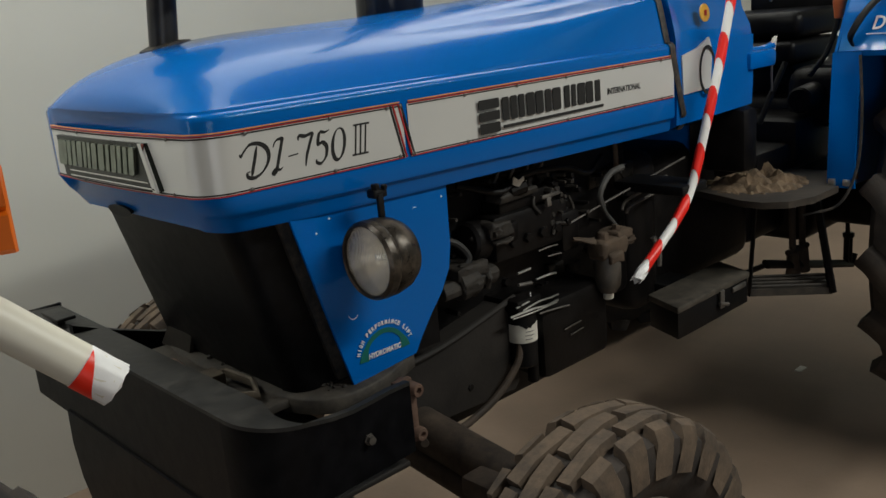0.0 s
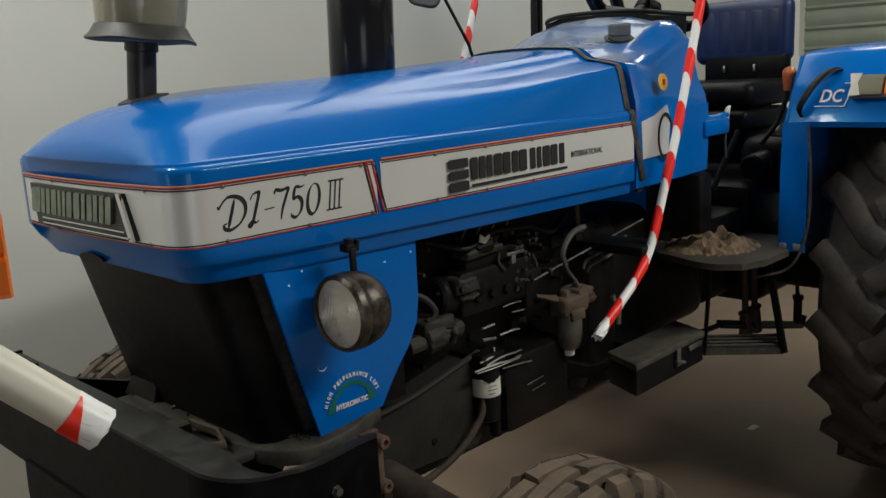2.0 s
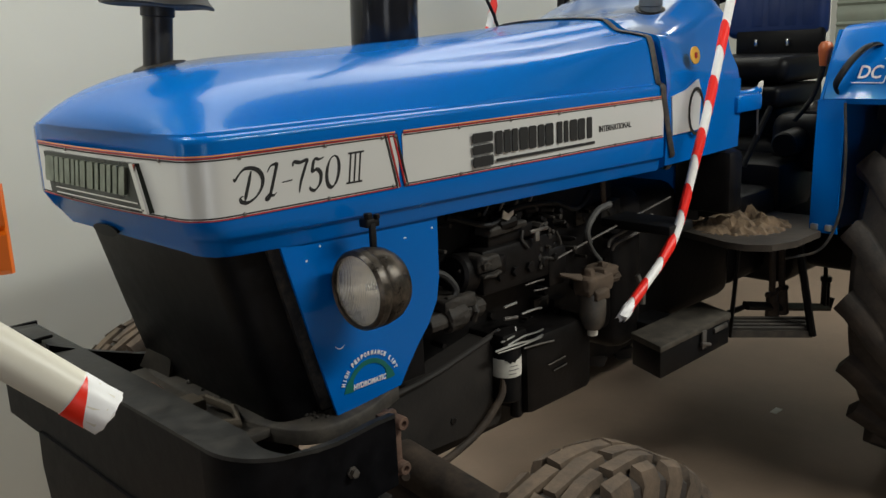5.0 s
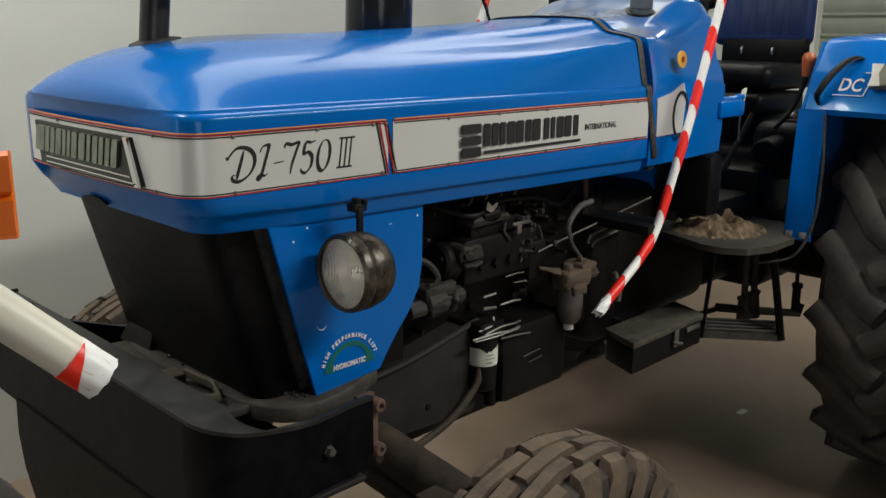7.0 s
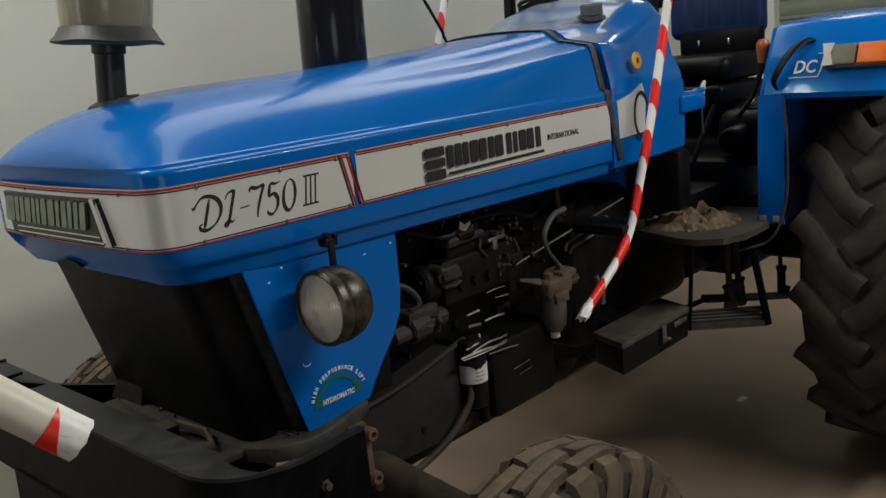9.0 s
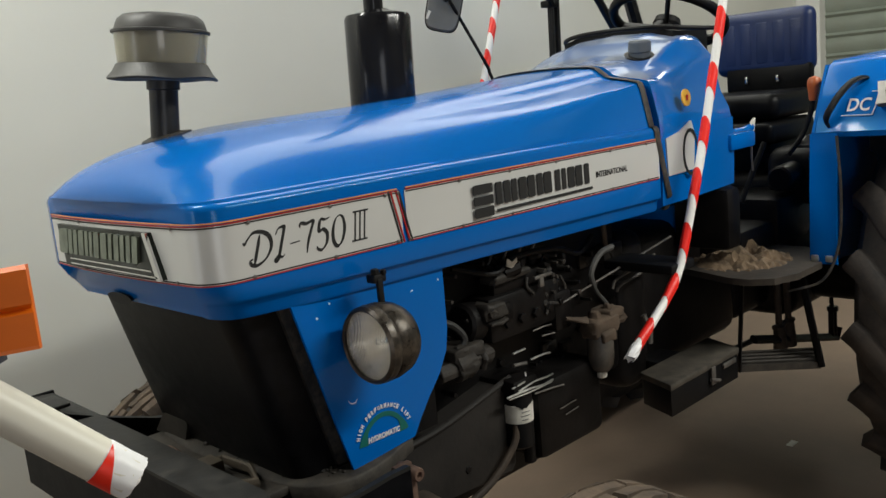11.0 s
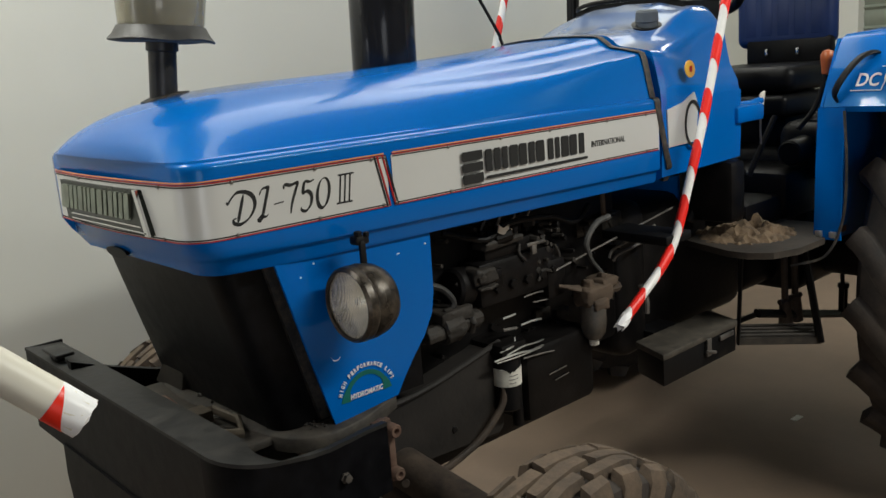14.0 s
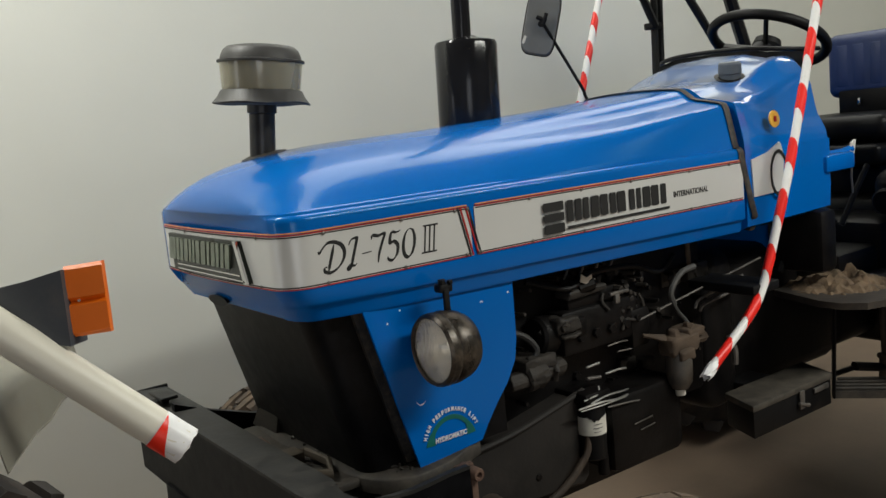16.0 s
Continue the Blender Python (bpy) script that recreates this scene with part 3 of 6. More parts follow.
def mark_shape(parent, x0, x1, z0, z1, y, material, slit=0.0, lean=0.0, depth=0.0012, axis="y"):
    """One plain block of a maker's mark; slit cuts a narrow gap at that share of its width, lean slants it."""
    def slanted(a, b):
        c = min(b - a, z1 - z0) * 0.12
        pts = [(a + c, z0), (b - c, z0), (b, z0 + c), (b, z1 - c), (b - c, z1), (a + c, z1), (a, z1 - c), (a, z0 + c)]
        return [(u + lean * (v - z0), v) for u, v in pts]
    pieces = [(x0, x1)]
    if slit:
        cut, half = x0 + (x1 - x0) * slit, (x1 - x0) * 0.075
        pieces = [(x0, cut - half), (cut + half, x1)]
    bm = bmesh.new()
    for a, b in pieces:
        add_loft(bm, [[{"x": (w, u, v), "y": (u, w, v)}[axis] for u, v in slanted(a, b)] for w in (y - depth, y)])
    return part("mark", bm, material, parent, smooth=0)


# maker's mark on the flank, as plain shapes
MY = -half_width(0.97) - 0.0026
for a, b, z0, z1 in ((0.586, 0.643, 1.213, 1.232), (0.586, 0.643, 1.1905, 1.2085), (0.586, 0.643, 1.166, 1.186)):
    mark_shape(side_decal, a, b, z0, z1, MY - 0.0002 * (z0 < 1.2), DECAL_BLACK)
for a, b, slit in ((0.652, 0.695, 0.5), (0.701, 0.748, 0.42), (0.753, 0.801, 0.55), (0.806, 0.838, 0), (0.845, 0.862, 0), (0.869, 0.914, 0.38), (0.918, 0.968, 0.56)):
    mark_shape(side_decal, a, b - (0.006 if slit == 0 and b - a > 0.03 else 0), 1.1845, 1.2305, MY, DECAL_BLACK, slit)
mark_shape(side_decal, 0.652, 0.978, 1.17, 1.176, MY, DECAL_BLACK)

# chrome nameplate on the nose, as plain raised shapes
plate = part("nameplate", prism([(-0.205, 1.163), (0.185, 1.163), (0.2, 1.24), (-0.175, 1.24)], "x", -0.0165, -0.006), EMBLEM, tractor, "dark chrome-edged nameplate on the nose")
for a, b, slit in ((0.156, 0.196, 0), (0.112, 0.152, 0.5), (0.064, 0.106, 0.4), (0.018, 0.058, 0.6), (-0.014, 0.01, 0), (-0.036, -0.022, 0), (-0.084, -0.044, 0.45), (-0.134, -0.092, 0.55)):
    mark_shape(plate, a, b, 1.186, 1.233, -0.0165, DARK_CHROME, slit, -0.28, 0.005, "x")
for o in ([(-0.2, 1.1665), (0.15, 1.1665), (0.15, 1.169), (-0.198, 1.169)], [(-0.18, 1.176), (0.15, 1.176), (0.15, 1.1785), (-0.178, 1.1785)], [(-0.207, 1.163), (-0.193, 1.163), (-0.163, 1.24), (-0.176, 1.24)]):
    part("chrome_edge", prism(o, "x", -0.021, -0.0162), CHROME, plate, smooth=0)

# dark drain slot in the nose's lower lip
part("lip_slot", loft([[(x + 0.1 * (1.104 - (1.1 + 0.011 * math.sin(a))), 0.05 + 0.05 * math.cos(a) * (1 - 0.15 * k), 1.1 + 0.011 * math.sin(a) * (1 - 0.15 * k)) for a in [2 * math.pi * j / 20 for j in range(20)]] for k, x in ((0, 0.0165), (1, 0.0175), (2, 0.03))]), BLACK, bonnet, "dark oval slot under the nose", 50)

# ---- radiator housing, side panel, lamp ----


def rounded_front(x0, x1, w, r, n=6):
    """Plan outline with rounded front corners, from far rear round the front to near rear."""
    pts = [(x1, w)]
    for sy in (1, -1):
        arc = [(x0 + r - r * math.sin(a), sy * (w - r + r * math.cos(a))) for a in [math.pi / 2 * k / n for k in range(n + 1)]]
        pts += arc if sy == 1 else arc[::-1]
    return pts + [(x1, -w)]


def tower(levels, name, material, parent, label="", smooth=40):
    """Stacks plan outlines: rows of z, x0, x1, w, r."""
    return part(name, loft([[(x, y, z) for x, y in rounded_front(x0, x1, w, r)] for z, x0, x1, w, r in levels]), material, parent, label, smooth)


housing = tower([(0.752, 0.158, 0.5, 0.262, 0.05), (0.765, 0.15, 0.5, 0.262, 0.05), (0.93, 0.105, 0.5, 0.262, 0.05), (1.1, 0.06, 0.5, 0.262, 0.05)], "radiator_housing", HOUSING, tractor, "black sheet-metal radiator housing")
for y0, y1 in ((-0.272, -0.248), (0.248, 0.272)):
    bm = loft([[(x + dx, y, z) for dx, y in ((0.0, y0), (0.0, y1), (0.03, y1), (0.03, y0))] for x, z in ((0.235, 0.765), (0.19, 0.93), (0.145, 1.1))])
    part("sealing_strip", bm, RUBBER_TRIM, housing, "worn grey-black rubber strip")
# dusty rim under the housing
rim_pts = [(0.42, 0.3), (0.3, 0.325), (0.21, 0.318), (0.155, 0.27), (0.128, 0.16), (0.122, 0.0), (0.128, -0.16), (0.155, -0.27), (0.21, -0.318), (0.3, -0.322), (0.4, -0.295)]
rim_path = smooth_path([(x, y, 0.752 + 0.18 * max(0, x - 0.22) ** 1.5) for x, y in rim_pts], 5)
sections = []
for i, p in enumerate(rim_path):
    d = (rim_path[min(i + 1, len(rim_path) - 1)] - rim_path[max(i - 1, 0)]).normalized()
    n = Vector((-d.y, d.x, 0)).normalized()
    if n.dot(Vector((0.3 - p.x, -p.y, 0))) < 0:
        n = -n
    q = p + n * 0.05
    sections.append([p, p + Vector((0, 0, -0.026)), p + Vector((0, 0, -0.026)) + n * 0.005, p + n * 0.006 + Vector((0, 0, -0.006)), q + Vector((0, 0, 0.004)), q + Vector((0, 0, 0.009)), p + n * 0.004 + Vector((0, 0, 0.004))])
part("support_rim", loft(sections), DUSTY_RIM, tractor, "dust-covered pressed steel rim", 60)
bm = bmesh.new()
random.seed(17)
for k in range(150):
    ring = sections[random.randrange(len(sections))]
    c = ring[5].lerp(ring[6], random.random() ** 2 * 0.6)
    r = random.uniform(0.002, 0.0055)
    lump = bmesh.ops.create_icosphere(bm, subdivisions=1, radius=r)["verts"]
    bmesh.ops.transform(bm, verts=lump, matrix=Matrix.Translation(c + Vector((random.uniform(-0.006, 0.006), random.uniform(-0.006, 0.006), r * 0.3))) @ pose(0, 0, 0, random.uniform(0, 180), random.uniform(0, 180)) @ Matrix.Diagonal((1, random.uniform(0.5, 1), random.uniform(0.4, 0.9), 1)))
tagged(part("mud_crumbs", bm, GRIME, tractor, "crumbs of dry mud along the rim", 0), kind="stuff")
for k, (x, y) in enumerate(((0.145, 0.2), (0.14, 0.06), (0.145, -0.1), (0.175, -0.25))):
    part("bolt", turned([(0.008, 0), (0.008, 0.006), (0.004, 0.009), (0, 0.009)], Matrix.Translation((x + 0.012, y, 0.757)), 6), DUSTY_RIM, tractor)

panel_out = [(0.155, 1.09), (0.515, 1.085), (0.513, 0.96), (0.505, 0.915), (0.48, 0.872), (0.447, 0.835), (0.42, 0.8), (0.4, 0.77), (0.3, 0.762), (0.247, 0.755)]
for sgn in (-1, 1):
    y = sgn * 0.3
    bm = prism(panel_out, "y", y - 0.003, y + 0.003)
    side_panel = part("side_panel", bm, BLUE, tractor, "blue side panel behind the headlamp", smooth=0)
    part("panel_flange", tube([(x, y + sgn * -0.01, z) for x, z in panel_out[1:8]], 0.008, 8), BLUE, side_panel)
    for x, z in ((0.205, 1.055), (0.235, 1.075), (0.5, 1.06)):
        part("screw", turned([(0.0022, 0), (0.0019, 0.001), (0, 0.0014)], Matrix.Translation((x, y + sgn * 0.003, z)) @ pose(0, 0, 0, -sgn * 90), 8), DECAL_WHITE, side_panel)
    # headlamp on its bracket
    lamp = part("headlamp", turned([(0, 0.085), (0.038, 0.074), (0.056, 0.05), (0.0615, 0.006), (0.062, 0.0), (0.068, 0.004), (0.0695, 0.012), (0.068, 0.018), (0.066, 0.02), (0.069, 0.026), (0.069, 0.034), (0.0665, 0.036), (0.067, 0.044), (0.064, 0.058), (0.055, 0.073), (0.038, 0.084), (0.018, 0.089), (0, 0.09)], Matrix.Translation((0.245, sgn * 0.386, 1.007)) @ pose(0, 0, 0, 0, 90), 40), LAMP_BODY, tractor, "dusty black headlamp bowl")
    part("reflector", turned([(0.0, 0.05), (0.008, 0.049), (0.012, 0.047), (0.022, 0.04), (0.036, 0.026), (0.048, 0.014), (0.058, 0.004), (0.0605, 0.0042), (0.04, 0.028), (0.0, 0.054)], Matrix.Translation((0.248, sgn * 0.386, 1.007)) @ pose(0, 0, 0, 0, 90), 36), REFLECTOR, lamp, "silver reflector bowl")
    bm = turned([(0.0, -0.01), (0.02, -0.0092), (0.042, -0.006), (0.056, -0.001), (0.061, 0.003), (0.061, 0.005), (0.05, 0.0), (0.03, -0.0052), (0.0, -0.007)], Matrix.Translation((0.245, sgn * 0.386, 1.007)) @ pose(0, 0, 0, 0, 90), 36)
    part("bulb", turned([(0, 0), (0.006, 0.002), (0.0075, 0.01), (0.0075, 0.022), (0.009, 0.024), (0.009, 0.03), (0, 0.03)], Matrix.Translation((0.27, sgn * 0.386, 1.007)) @ pose(0, 0, 0, 0, 90), 14), CHROME, lamp, "small silvered bulb")
    lens = part("lens", bm, LENS, lamp, "clear ribbed glass lens")
    lens.visible_shadow = False
    part("lens_rim", turned([(0.0605, 0.006), (0.0605, -0.003), (0.064, -0.005), (0.0685, 0.001), (0.0685, 0.006)], Matrix.Translation((0.245, sgn * 0.386, 1.007)) @ pose(0, 0, 0, 0, 90), 40), LAMP_BODY, lamp, "worn metal lens rim")
    bm = block(0.292, 0.304, -0.004, 0.004, 1.06, 1.112, 0.002, m=Matrix.Translation((0, sgn * 0.37, 0)))
    block(0.286, 0.315, -0.01, 0.014, 1.104, 1.12, 0.004, bm=bm, m=Matrix.Translation((0, sgn * 0.362, 0)))
    rod((0.295, sgn * 0.364, 1.118), (0.295, sgn * 0.364, 1.129), 0.008, n=6, bm=bm)
    rod((0.309, sgn * 0.37, 1.118), (0.309, sgn * 0.37, 1.126), 0.006, n=6, bm=bm)
    part("lamp_bracket", bm, BLACK, tractor, "black bracket holding the headlamp")

# crescent scratches on the near panel below the lamp
scratched = [o for o in tractor.children if o.name.startswith("side_panel")][0]
for x, z, r, a0 in ((0.335, 0.955, 0.012, 200), (0.262, 0.893, 0.011, 190), (0.43, 1.05, 0.004, 20)):
    part("scratch", tube([(x + r * math.cos(radians(a0 + k * 14)), -0.3034, z + r * math.sin(radians(a0 + k * 14))) for k in range(11)], lambda t: 0.0003 + 0.0009 * math.sin(math.pi * t), 5, flat=0.4), DECAL_WHITE, scratched, "pale scratch in the paint")
near_panel = [o for o in tractor.children if o.name.startswith("side_panel")][0]
# round lift sticker: green arch and white words
PY = -0.3046
cx, cz, rad = 0.324, 0.79, 0.058
turns = [math.radians(4 + 172 * k / 28) for k in range(29)]
wide = [0.0045 + 0.0065 * max(0.0, 1 - min(k, 28 - k) / 5) for k in range(29)]
arch = [(cx + (rad - 0.008 + w) * math.cos(t), cz + (rad - 0.008 + w) * math.sin(t)) for t, w in zip(turns, wide)]
arch += [(cx + (rad - 0.008 - w) * math.cos(t), cz + (rad - 0.008 - w) * math.sin(t)) for t, w in zip(turns[::-1], wide[::-1])]
sticker = part("lift_sticker", prism(arch, "y", PY, PY + 0.0014), DECAL_GREEN, near_panel, "green arched sticker with white words", 0)
words = "HIGH PERFORMANCE LIFT"
for k, ch in enumerate(words):
    if ch == " ":
        continue
    a = math.radians(160 - 140 * k / (len(words) - 1))
    x, z = cx + (rad + 0.004) * math.cos(a), cz + (rad + 0.004) * math.sin(a)
    m = on_side(x, z, PY - 0.0008) @ pose(0, 0, 0, 0, 0, math.degrees(a) - 90) @ Matrix.Translation((-0.0032 if ch != "I" else -0.001, 0, 0))
    put_text(ch, m, 0.013, DECAL_WHITE, sticker, 0, 0.0056 if ch != "I" else 0.0018, 0.0085, 0.0005)
put_text("HYDROMATIC", on_side(0.284, 0.796, PY - 0.0008), 0.016, DECAL_WHITE, sticker, 0.15, 0.078, 0.0105, 0.0005)

# ---- front bumper, axle and wheels ----
bumper = part("bumper", loft([[(x, y, z) for x, z in ((-0.045, 0.62), (-0.045, 0.815), (-0.037, 0.815), (-0.036, 0.62))] for y in (0.56, 0.4, 0.2, 0.0, -0.2, -0.34)]), BUMPER, tractor, "heavy black steel front bumper with a dusty top")
top = [[(x, y, z) for x, z in ((-0.046, 0.814), (-0.046, 0.821), (0.036, 0.815), (0.036, 0.807))] for y in (0.56, 0.3, 0.0, -0.34)]
face, WING_RISE = [], 0.05
for k in range(11):
    a = math.pi / 2 * k / 10
    c, drop = Vector((0.055, -0.34)), 0.02 * k / 10
    top.append([(c.x - r * math.cos(a), c.y - r * math.sin(a), z - drop) for r, z in ((0.101, 0.814), (0.101, 0.821), (0.019 + 0.066 * (k / 10) ** 3, 0.815), (0.019 + 0.066 * (k / 10) ** 3, 0.807))])
    face.append([(c.x - r * math.cos(a), c.y - r * math.sin(a), z) for r, z in ((0.1, 0.62 + 0.035 * k / 10), (0.1, 0.815 - drop), (0.092, 0.815 - drop), (0.091, 0.62 + 0.035 * k / 10))])
for x in (0.1, 0.14, 0.18, 0.22, 0.264):
    z = 0.8 - (x - 0.055) * 0.05 - 0.006 * math.sin((x - 0.06) * 24)
    face.append([(x, -0.34 - r, h) for r, h in ((0.1, 0.655 + (x - 0.1) * WING_RISE), (0.1, z - 0.006), (0.092, z - 0.006), (0.091, 0.655 + (x - 0.1) * WING_RISE))])
    top.append([(x, -0.34 - r, h) for r, h in ((0.101, z - 0.007), (0.101, z), (0.085, z - 0.002), (0.085, z - 0.009))])
part("bumper_wing", loft(face), BUMPER, bumper)
part("top_flange", loft(top), FLANGE_DUST, bumper, "dust-grey steel top flange")
part("worn_edge", tube([Vector(ring[1]) + Vector((0, 0, 0.0004)) for ring in top[3:]], lambda t: 0.0008 + 0.0006 * math.sin(37 * t) ** 2, 6), STEEL_DULL, bumper, "bright worn paint edge")
part("bumper_wing", loft([[(x, y, z) for y, z in ((0.56, 0.62), (0.56, 0.82), (0.551, 0.82), (0.551, 0.62))] for x in (-0.04, 0.0, 0.04)]), BUMPER, bumper)
belly = [(0.372, 0.63), (0.38, 0.55), (0.36, 0.47), (0.31, 0.4), (0.24, 0.36), (-0.24, 0.36), (-0.31, 0.4), (-0.36, 0.47), (-0.38, 0.55), (-0.372, 0.63)]
part("bumper_belly", prism(belly, "x", -0.05, 0.1), BUMPER, bumper)
bm = block(-0.03, -0.012, 0.38, 0.42, 0.815, 0.834, 0.003)
block(-0.042, 0.0, 0.345, 0.44, 0.834, 0.843, 0.003, bm=bm)
part("tow_post", bm, FLANGE_DUST, bumper, "dusty black steel stop block")
part("side_arm", loft([[(x, 0.31, z0), (x, 0.31, z1), (x, 0.29, z1), (x, 0.29, z0)] for x, z0, z1 in ((-0.03, 0.77, 0.838), (0.06, 0.75, 0.8), (0.16, 0.72, 0.765), (0.24, 0.7, 0.75))]), BUMPER, bumper)
part("gusset", loft([[(0.14, y, z) for y, z in ((0.26, 0.75), (0.17, 0.845), (0.11, 0.795), (0.13, 0.75))], [(0.15, y, z) for y, z in ((0.26, 0.75), (0.17, 0.845), (0.11, 0.795), (0.13, 0.75))]]), DUSTY_RIM, bumper)
part("rust_lump", tube([(0.075, 0.09, 0.758), (0.06, 0.05, 0.77), (0.055, 0.0, 0.768), (0.07, -0.05, 0.757)], lambda t: 0.012 + 0.012 * math.sin(math.pi * t), 9, smooth=5, flat=0.7), RUST, bumper, "rusty latch lever")
bm = tube([(0.05, -0.06, 0.77), (0.045, -0.17, 0.77), (0.1, -0.21, 0.768), (0.125, -0.15, 0.77), (0.115, -0.07, 0.772), (0.05, -0.06, 0.77)], 0.01, 8, flat=0.7)
part("latch_frame", bm, TAN, bumper, "tan dusty steel latch frame")
part("latch_plate", block(0.045, 0.1, -0.1, -0.05, 0.76, 0.785, 0.004, m=pose(0, 0, 0)), TAN, bumper)
# Dark plate added to keep the cavity dark; it covers bright floor behind the wing.
part("added_dark_plate", block(0.05, 0.262, -0.425, 0.3, 0.628, 0.64, 0.004), DIRTY_BROWN, bumper, "dark plate added inside the bumper to hide the bright floor")
part("cross_shelf", block(0.03, 0.15, -0.24, 0.24, 0.735, 0.752, 0.004), DUSTY_RIM, bumper, "rust-brown steel shelf behind the bumper")
part("bolt", turned([(0.0105, 0), (0.0105, 0.003), (0.0078, 0.003), (0.0078, 0.011), (0, 0.012)], Matrix.Translation((0.165, -0.441, 0.727)) @ pose(0, 0, 0, 90), 6), STEEL_DULL, bumper)
bm = block(0.283, 0.3, -0.415, -0.385, 0.66, 0.772, 0.006)
for z in (0.764, 0.679):
    turned([(0, 0), (0.012, 0), (0.013, 0.003), (0.013, 0.05), (0.011, 0.054), (0.006, 0.054), (0.005, 0.046), (0, 0.046)], Matrix.Translation((0.292, -0.376, z)) @ pose(0, 0, 0, 90), 16, bm)
block(0.26, 0.3, -0.405, -0.39, 0.74, 0.782, 0.004, bm=bm)
part("hinge", bm, RUST, bumper, "rusty steel hinge")

bm = prism([(0.38, 0.6), (0.38, 0.712), (0.55, 0.724), (0.7, 0.752), (0.75, 0.765), (0.775, 0.72), (0.76, 0.56), (0.74, 0.54), (0.52, 0.562)], "y", -0.235, 0.235, 0.01)
part("axle_support", bm, DIRTY_BROWN, tractor, "dusty black cast axle support")
part("support_lip", tube([(0.36, -0.243, 0.722), (0.46, -0.24, 0.722), (0.55, -0.238, 0.73), (0.66, -0.236, 0.75), (0.755, -0.236, 0.77)], 0.007, 8, smooth=5), DIRTY_BROWN, tractor, "dusty lip along the axle support")
for x, z in ((0.6, 0.605),):
    part("bolt", rod((x, -0.222, z), (x, -0.238, z), 0.009, n=6), DIRTY, tractor)

bm = rod((0.45, -0.6, 0.52), (0.45, 0.0, 0.6), 0.046, n=20)
rod((0.45, 0.6, 0.52), (0.45, 0.0, 0.6), 0.046, n=20, bm=bm)
for s in (-1, 1):
    rod((0.45, s * 0.57, 0.32), (0.46, s * 0.56, 0.61), 0.036, n=20, bm=bm)
    rod((0.45, s * 0.55, 0.365), (0.45, s * 0.66, 0.365), 0.03, n=18, bm=bm)
    block(0.36, 0.42, s * 0.5 - 0.06, s * 0.5 + 0.06, 0.53, 0.57, 0.008, bm=bm)
rod((0.42, -0.44, 0.5), (0.42, -0.2, 0.53), 0.028, n=14, bm=bm)
part("front_axle", bm, AXLE_DIRT, tractor, "dusty iron front axle beam")
part("tie_rod", tube([(0.33, -0.54, 0.4), (0.34, 0.54, 0.4)], 0.014), DIRTY, tractor)
part("steering_link", tube([(0.4, -0.3, 0.575), (0.46, -0.262, 0.55), (0.535, -0.26, 0.54), (0.585, -0.26, 0.548), (0.645, -0.26, 0.566), (0.7, -0.26, 0.6), (0.735, -0.26, 0.64), (0.745, -0.25, 0.7)], 0.0085, smooth=6), AXLE_DIRT, tractor, "bent black pipe")


def lug(path, width, height, base, R, taper=0.7):
    """A tread bar: path of (angle, across), standing on radius R."""
    secs = []
    for a, c in path:
        i = path.index((a, c))
        a0, c0 = path[max(i - 1, 0)]
        a1, c1 = path[min(i + 1, len(path) - 1)]
        d = Vector(((a1 - a0) * R, c1 - c0)).normalized()
        n = Vector((-d.y, d.x))
        ring = []
        for side, r, k in ((-1, R - base, 1.15), (-1, R + height * 0.7, taper + 0.06), (-1, R + height, taper - 0.06), (1, R + height, taper - 0.06), (1, R + height * 0.7, taper + 0.06), (1, R - base, 1.15)):
            aa = a + n.x * side * width * k / 2 / R
            cc = c + n.y * side * width * k / 2
            drop = 0.18 * max(0, abs(cc) - 0.0) ** 2
            ring.append(((r - drop) * math.cos(aa), cc, (r - drop) * math.sin(aa)))
        secs.append(ring)
    return secs


def tyre_carcass(R, w, bead, side=0.06):
    """Tyre body turned round y."""
    h = w / 2
    prof = [(bead, -h * 0.62), (bead + side * 0.25, -h * 0.8), (bead + side * 0.9, -h * 1.0), (R - side * 0.75, -h * 1.02), (R - side * 0.35, -h * 0.96), (R - 0.012, -h * 0.8), (R - 0.003, -h * 0.45), (R, 0)]
    prof += [(r, -y) for r, y in prof[-2::-1]]
    return turned(prof + [prof[0]], pose(0, 0, 0, -90), 56)


def wheel_disc(bead, w, hub, dish, material_bm=None):
    h = w / 2 * 0.62
    prof = [(bead + 0.012, -h), (bead, -h + 0.012), (bead - 0.02, -h * 0.5), (bead - 0.02, h * 0.5), (bead, h - 0.012), (bead + 0.012, h), (bead - 0.004, h), (bead - 0.03, h * 0.4), (bead * 0.8, dish), (bead * 0.55, dish - 0.02), (hub, dish), (hub * 0.9, dish + 0.04), (0, dish + 0.045), (0, dish - 0.02), (bead * 0.5, dish - 0.03), (bead * 0.8, dish - 0.012), (bead - 0.028, h * 0.2), (bead - 0.03, -h)]
    return turned(prof, pose(0, 0, 0, -90), 40)


